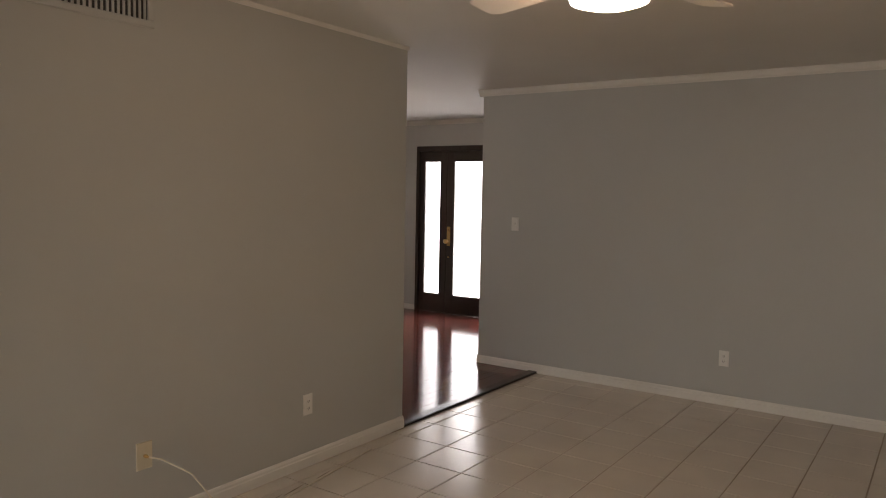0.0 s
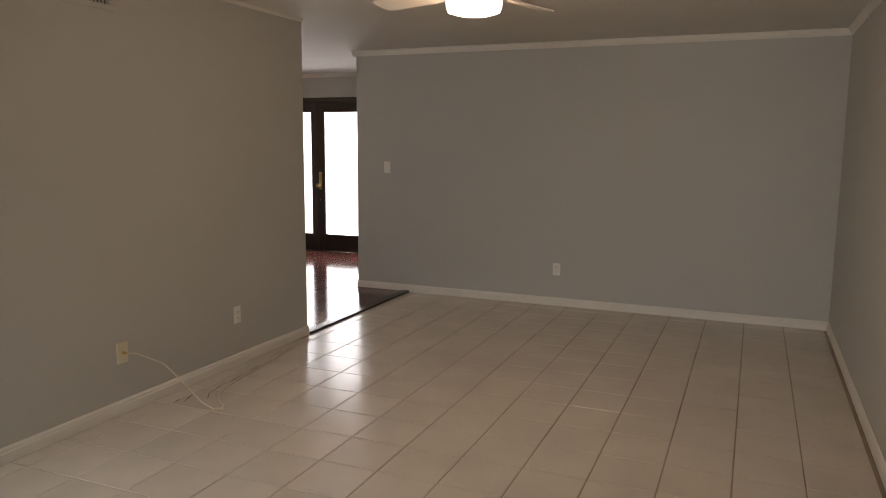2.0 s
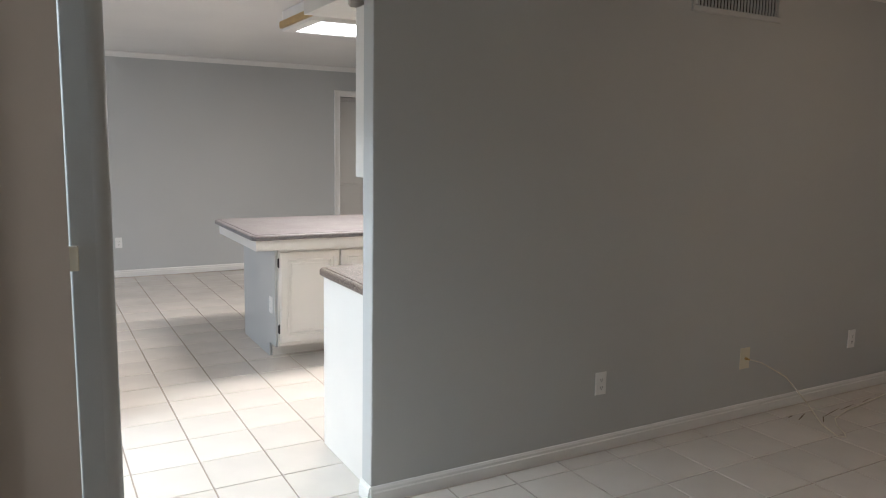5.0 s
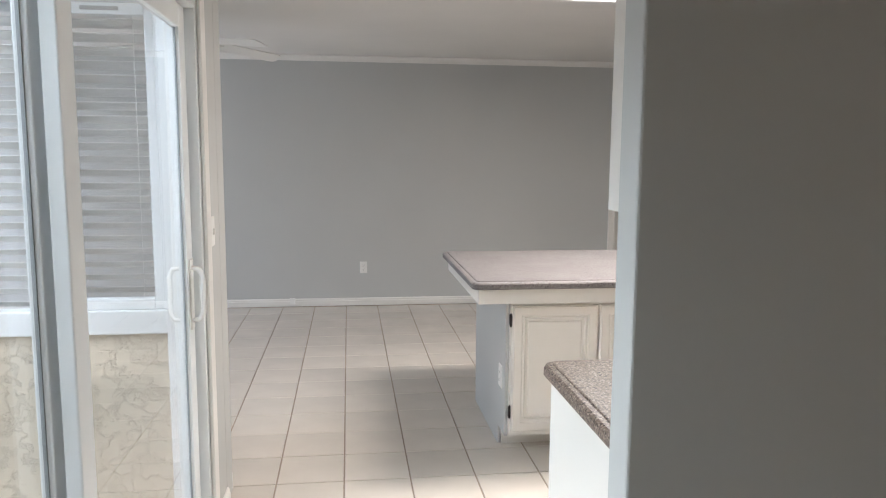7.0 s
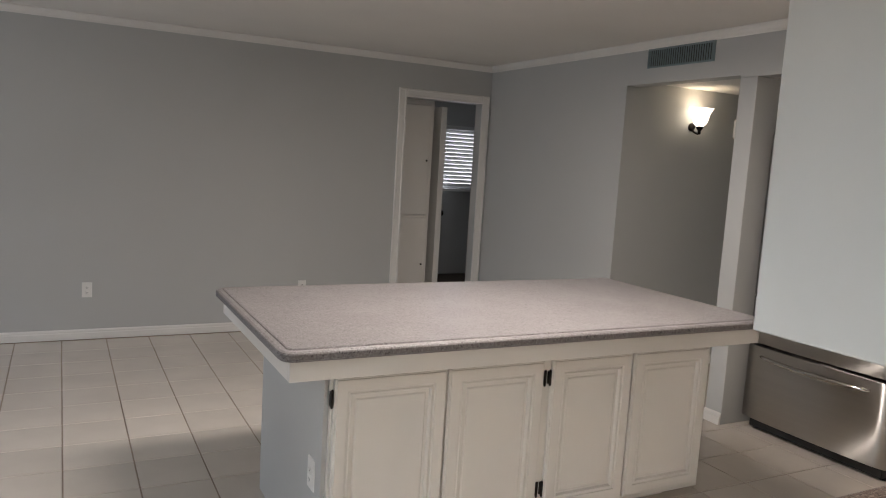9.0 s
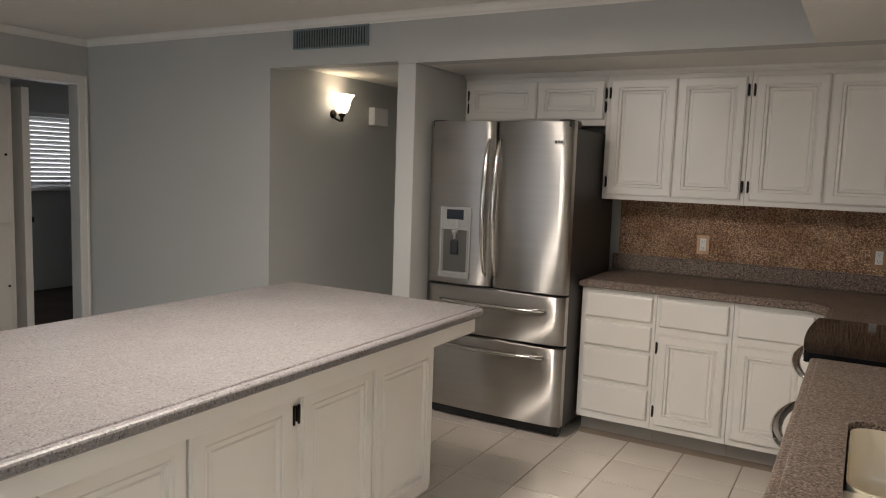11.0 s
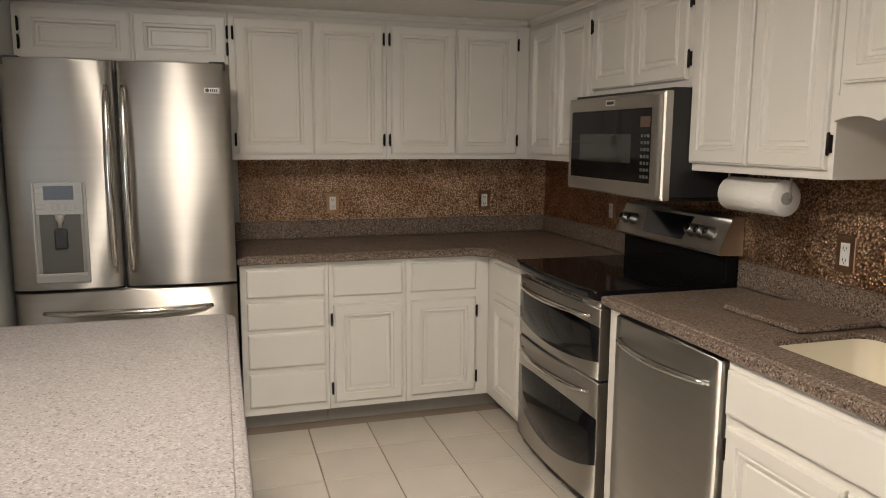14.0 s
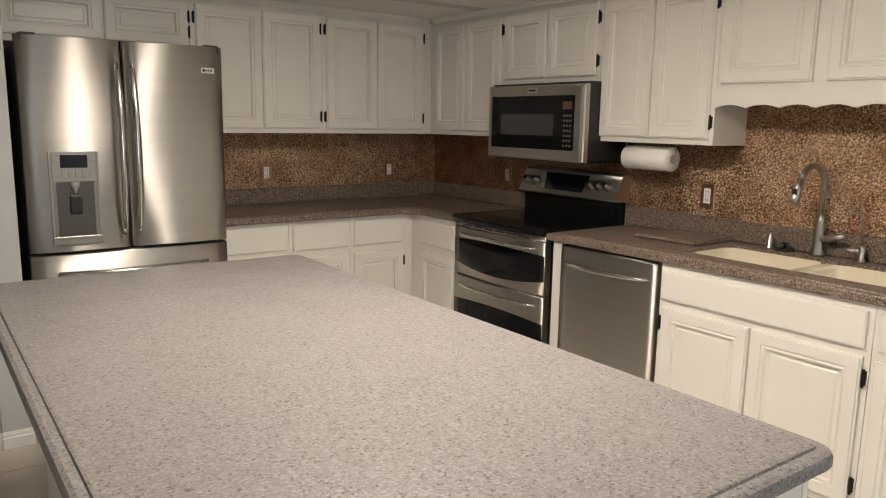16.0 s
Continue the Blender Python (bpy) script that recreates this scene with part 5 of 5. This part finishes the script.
def bowed_y(y, x0, x1, z0, z1, bow, depth, n=14, low=0.0, high=0.0):
    """A front on the y+ side that bows out; low and high curve its lower and upper edges."""
    bm = bmesh.new()
    rows = []
    for d, zz in ((0.005, 0), (0, 1), (0, 2), (0.005, 3)):
        ring = []
        for i in range(n + 1):
            q = i / n
            x = x0 + (x1 - x0) * q
            c = 1 - (2 * q - 1) ** 2
            lo, hi = z0 - low * c, z1 - high * c
            z = (lo, lo + 0.005, hi - 0.005, hi)[zz]
            ring.append(bm.verts.new((x, y + bow * c - d, z)))
        back = []
        for i in range(n, -1, -1):
            q = i / n
            x = x0 + (x1 - x0) * q
            c = 1 - (2 * q - 1) ** 2
            z = (z0 - low * c) if zz < 2 else (z1 - high * c)
            back.append(bm.verts.new((x, y - depth, z)))
        rows.append(ring + back)
    m = len(rows[0])
    for a, b in zip(rows, rows[1:]):
        for i in range(m):
            f = bm.faces.new((a[i], a[(i + 1) % m], b[(i + 1) % m], b[i]))
            f.smooth = i < n
    for ring in (rows[0], rows[-1]):
        for i in range(n):
            bm.faces.new((ring[i], ring[i + 1], ring[2 * n - i], ring[2 * n + 1 - i]))
    return bm


tp = part("cooktop", bowed_y(0.735, S0 - 0.001, S1 + 0.001, 0.886, 0.921, 0.022, 0.57), BLACKGLASS, sv, "black ceramic glass cooktop")
part("vent_slots", boxes(*[(S0 + 0.10 + i * 0.095, S0 + 0.175 + i * 0.095, 0.735, 0.742, 0.866, 0.874) for i in range(6)]), BLACK, sv)
part("control_strip", bowed_y(0.712, S0, S1, 0.855, 0.884, 0.020, 0.04), STEEL_H, sv)
u = part("oven_door", bowed_y(0.712, S0, S1, 0.575, 0.852, 0.022, 0.04), STEEL_H, sv, "upper steel oven door")
part("oven_window", bowed_y(0.714, S0 + 0.002, S1 - 0.002, 0.645, 0.785, 0.0225, 0.02, low=0.035, high=-0.012), BLACKGLASS, u, "curved black oven window")
lw = part("oven_door", bowed_y(0.712, S0, S1, 0.075, 0.565, 0.022, 0.04), STEEL_H, sv, "lower steel oven door")
part("oven_window", bowed_y(0.714, S0 + 0.002, S1 - 0.002, 0.235, 0.425, 0.0225, 0.02, low=0.075, high=-0.02), BLACKGLASS, lw, "curved black oven window")
for dd, z in ((u, 0.815), (lw, 0.515)):
    pull(dd, (S0 + 0.055, 0.72, z), (S1 - 0.055, 0.72, z), 0.062, 0.0165, 0.75, axis_out=Vector((0, 1, 0.08)))
bg = part("backguard", boxes((S0 + 0.002, S1 - 0.002, YK + 0.012, 0.175, 0.885, 1.03), bevel=0.006), BLACKGLASS, sv, "black glass backguard")
bm = bmesh.new()
vs = []
for x in (S0 - 0.012, S1 + 0.004):
    vs.append([bm.verts.new(p) for p in ((x, YK + 0.01, 1.03), (x, 0.215, 1.035), (x, 0.222, 1.045), (x, 0.165, 1.175), (x, 0.15, 1.183), (x, YK + 0.01, 1.183))])
for i in range(6):
    bm.faces.new((vs[0][i], vs[0][(i + 1) % 6], vs[1][(i + 1) % 6], vs[1][i]))
bm.faces.new(vs[0])
bm.faces.new(list(reversed(vs[1])))
cpnl = part("control_panel", bm, STEEL_H, sv, "tilted steel control panel")
NRM = Vector((0, 0.13, 0.057)).normalized()


def on_panel(x, t, off=0.0):
    return Vector((x, 0.222 + (0.165 - 0.222) * t, 1.045 + 0.13 * t)) + NRM * off


bm = bmesh.new()
xa, xb = 2.40, 2.70
rows = []
for x, t0, t1 in ((xb, 0.16, 0.90), (xa, 0.16, 0.90)):
    rows.append([on_panel(x + (0.025 if x == xb else -0.025), t1, 0.002), on_panel(x, t0, 0.002), on_panel(x, t0, -0.004), on_panel(x + (0.025 if x == xb else -0.025), t1, -0.004)])
va, vb = [[bm.verts.new(p) for p in r] for r in rows]
for i in range(4):
    bm.faces.new((va[i], va[(i + 1) % 4], vb[(i + 1) % 4], vb[i]))
bm.faces.new(va)
bm.faces.new(list(reversed(vb)))
part("display", bm, DISPLAY, cpnl, "black clock display")
for x in (2.862, 2.795, 2.345, 2.285, 2.225):
    bm = tube(bmesh.new(), [on_panel(x, 0.5, -0.002), on_panel(x, 0.5, 0.008), on_panel(x, 0.5, 0.012), on_panel(x, 0.5, 0.034), on_panel(x, 0.5, 0.038)], [0.028, 0.028, 0.023, 0.021, 0.017], 18)
    kb = part("knob", bm, NICKEL, cpnl, "steel stove knob")
    c0, c1 = on_panel(x, 0.5, 0.038), on_panel(x, 0.5, 0.042)
    part("knob_cap", tube(bmesh.new(), [c0, c1], [0.016, 0.006], 12), BLACK, kb)

# ---------------------------------------------------------------- dishwasher
dw = thing("dishwasher", "stainless dishwasher with curved bar handle", "dishwasher", (1.76, 0.4, 0))
part("tub", boxes((1.458, 2.046, YK + 0.03, 0.68, 0.10, 0.862)), BLACK, dw)
dd = part("door", bowed_y(0.71, 1.462, 2.043, 0.118, 0.858, 0.004, 0.03), STEEL_V, dw, "brushed stainless door")
part("toe_panel", boxes((1.462, 2.043, 0.60, 0.625, 0.0, 0.112)), BLACK, dw)
pull(dd, (1.50, 0.716, 0.782), (2.005, 0.716, 0.782), 0.055, 0.017, 0.75, axis_out=Vector((0, 1, 0)))

# ---------------------------------------------------------------- microwave
mw = thing("microwave", "stainless over-range microwave with black glass door", "microwave", (2.54, 0.3, 1.25))
part("case", boxes((2.142, 2.91, YK + 0.01, 0.455, 1.262, 1.668), bevel=0.004), BLACK, mw, "black metal case")
MY = 0.49
dm = part("door", nested(bmesh.new(), 'y+', 0.455, 2.142, 2.91, 1.252, 1.655, [(0, 0), (0, 0.028), (0.008, 0.036), (0.010, 0.036)]), STEEL_H, mw, "stainless front")
part("window", nested(bmesh.new(), 'y+', MY, 2.205, 2.875, 1.312, 1.597, [(0, 0), (0, 0.002), (0.003, 0.004)]), BLACKGLASS, dm, "black glass window")
part("inner_frame", nested(bmesh.new(), 'y+', MY + 0.004, 2.36, 2.79, 1.385, 1.50, [(0, 0), (0, 0.0006)]), surface("tinted_window", (0.035, 0.034, 0.033), 0.08), dm)
bm = bmesh.new()
for r in range(7):
    for c in range(3):
        nested(bm, 'y+', MY + 0.004, 2.228 + c * 0.022, 2.243 + c * 0.022, 1.33 + r * 0.026, 1.342 + r * 0.026, [(0, 0), (0, 0.0008)])
part("keypad", bm, surface("keypad_print", (0.10, 0.095, 0.09), 0.4), dm)
part("clock", nested(bmesh.new(), 'y+', MY + 0.004, 2.226, 2.295, 1.525, 1.565, [(0, 0), (0, 0.0008)]), surface("amber_clock", (0.10, 0.05, 0.035), 0.3), dm)
part("badge", nested(bmesh.new(), 'y+', MY + 0.001, 2.50, 2.57, 1.614, 1.638, [(0, 0), (0, 0.002)]), CHROME, dm)
part("badge_mark", nested(bmesh.new(), 'y+', MY + 0.003, 2.508, 2.562, 1.62, 1.632, [(0, 0), (0, 0.0008)]), BLACK, dm)
part("handle", boxes((2.146, 2.196, MY - 0.002, MY + 0.022, 1.262, 1.645), bevel=0.008), STEEL_V, dm)
part("underside", boxes((2.16, 2.9, YK + 0.03, 0.44, 1.245, 1.262), bevel=0.003), BLACK, mw)

# ---------------------------------------------------------------- floor pieces: tiles and planks
TP, TX, TY = 0.306, -0.556, -0.482
JOINT = 0.006


def tile_mesh(sx, sy, c=0.0022):
    bm = bmesh.new()
    h = 0.008
    lo = [bm.verts.new((x * sx / 2, y * sy / 2, -h)) for x, y in ((-1, -1), (1, -1), (1, 1), (-1, 1))]
    md = [bm.verts.new((x * sx / 2, y * sy / 2, -c)) for x, y in ((-1, -1), (1, -1), (1, 1), (-1, 1))]
    hi = [bm.verts.new((x * (sx / 2 - c), y * (sy / 2 - c), 0)) for x, y in ((-1, -1), (1, -1), (1, 1), (-1, 1))]
    for a, b in ((lo, md), (md, hi)):
        for i in range(4):
            bm.faces.new((a[i], a[(i + 1) % 4], b[(i + 1) % 4], b[i]))
    bm.faces.new(hi)
    return bm


bm = tile_mesh(TP - JOINT, TP - JOINT)
TILE_ME = bpy.data.meshes.new("tile")
bm.to_mesh(TILE_ME)
bm.free()
TILE_ME.materials.append(TILE)
floor = tagged(new("floor"), "glossy beige ceramic tile floor with brown grout", "floor", "", "structure")
ORIGIN[floor.name] = Vector((0, 0, 0))
rest_v, rest_f = [], []
RG = random.Random(5)
LIVING_TOP, CUT, KITCHEN_LOW = -0.126, -0.018, 0.130
ROWS = [(LIVING_TOP - (k + 1) * TP, LIVING_TOP - k * TP) for k in range(13)] + [(LIVING_TOP, CUT), (CUT, KITCHEN_LOW)] + [(KITCHEN_LOW + k * TP, KITCHEN_LOW + (k + 1) * TP) for k in range(20)]
CUT_ME = {}
for a, b in ((LIVING_TOP, CUT), (CUT, KITCHEN_LOW)):
    bm = tile_mesh(TP - JOINT, b - a - JOINT)
    CUT_ME[a] = bpy.data.meshes.new("cut_tile")
    bm.to_mesh(CUT_ME[a])
    bm.free()
    CUT_ME[a].materials.append(TILE)
for i in range(-14, 23):
    for lo, hi in ROWS:
        x, y = TX + (i + 0.5) * TP, (lo + hi) / 2
        if not (XW < x < 5.05 + (1.1 if y < 0 else 0) and YC - 0.1 < y < YF + 0.1):
            continue
        if y > -0.02 and x > AX - 0.1 and y < 3.0:
            continue
        if x < -1.2 and -1.15 < y < 1.80:
            continue
        near = (0.0 < x < 3.55 and 0.75 < y < 2.15) or (-1.15 < x < 0.3 and -1.3 < y < 4.3) or (0.3 < x < 3.2 and -1.6 < y < 0.05)
        hidden = (2.0 > y > 0.1 and x > 3.55) or (0.1 < y < 0.55 and x > 0.1)
        tx, ty, dz = RG.gauss(0, 0.0011), RG.gauss(0, 0.0011), RG.uniform(-0.0006, 0.0002)
        if near and not hidden:
            t = new("tile", CUT_ME.get(lo, TILE_ME))
            t.location, t.rotation_euler = (x, y, dz), (tx, ty, 0)
            t.parent = floor
        elif not hidden:
            b0 = len(rest_v)
            c, s, sy, hh = 0.0022, (TP - JOINT) / 2, (hi - lo - JOINT) / 2, 0.008
            for k, q, z in ((s, sy, -hh), (s, sy, -c), (s - c, sy - c, 0)):
                for a, b in ((-1, -1), (1, -1), (1, 1), (-1, 1)):
                    rest_v.append((x + a * k, y + b * q, z + dz + tx * b * q - ty * a * k))
            for r in (0, 4):
                for q in range(4):
                    rest_f.append((b0 + r + q, b0 + r + (q + 1) % 4, b0 + r + 4 + (q + 1) % 4, b0 + r + 4 + q))
            rest_f.append((b0 + 8, b0 + 9, b0 + 10, b0 + 11))
me = bpy.data.meshes.new("tile_field")
me.from_pydata(rest_v, [], rest_f)
me.materials.append(TILE)
ob = new("tile_field", me)
ob.parent = floor
tagged(ob, "farther floor tiles", kind="stuff")

entry = tagged(new("floor_entry"), "glossy red-brown hardwood plank floor in the entry", "floor", "", "structure")
PLANK = {}
for ln in (0.45, 0.7, 0.95, 1.2):
    bm = tile_mesh(ln - 0.0008, 0.0822, 0.0005)
    me = bpy.data.meshes.new("plank")
    bm.to_mesh(me)
    bm.free()
    me.materials.append(WOOD)
    PLANK[ln] = me
row = 0
y = 0.062 + 0.0415
while y < 3.24:
    x = AX - RG.uniform(0.0, 0.4)
    while x < XE:
        ln = RG.choice((0.45, 0.7, 0.95, 1.2))
        p = new("plank", PLANK[ln])
        p.location, p.rotation_euler = (x + ln / 2, y, 0.0085 + RG.uniform(-0.0004, 0.0002)), (RG.gauss(0, 0.0015), RG.gauss(0, 0.0004), 0)
        p.parent = entry
        x += ln
    y += 0.083
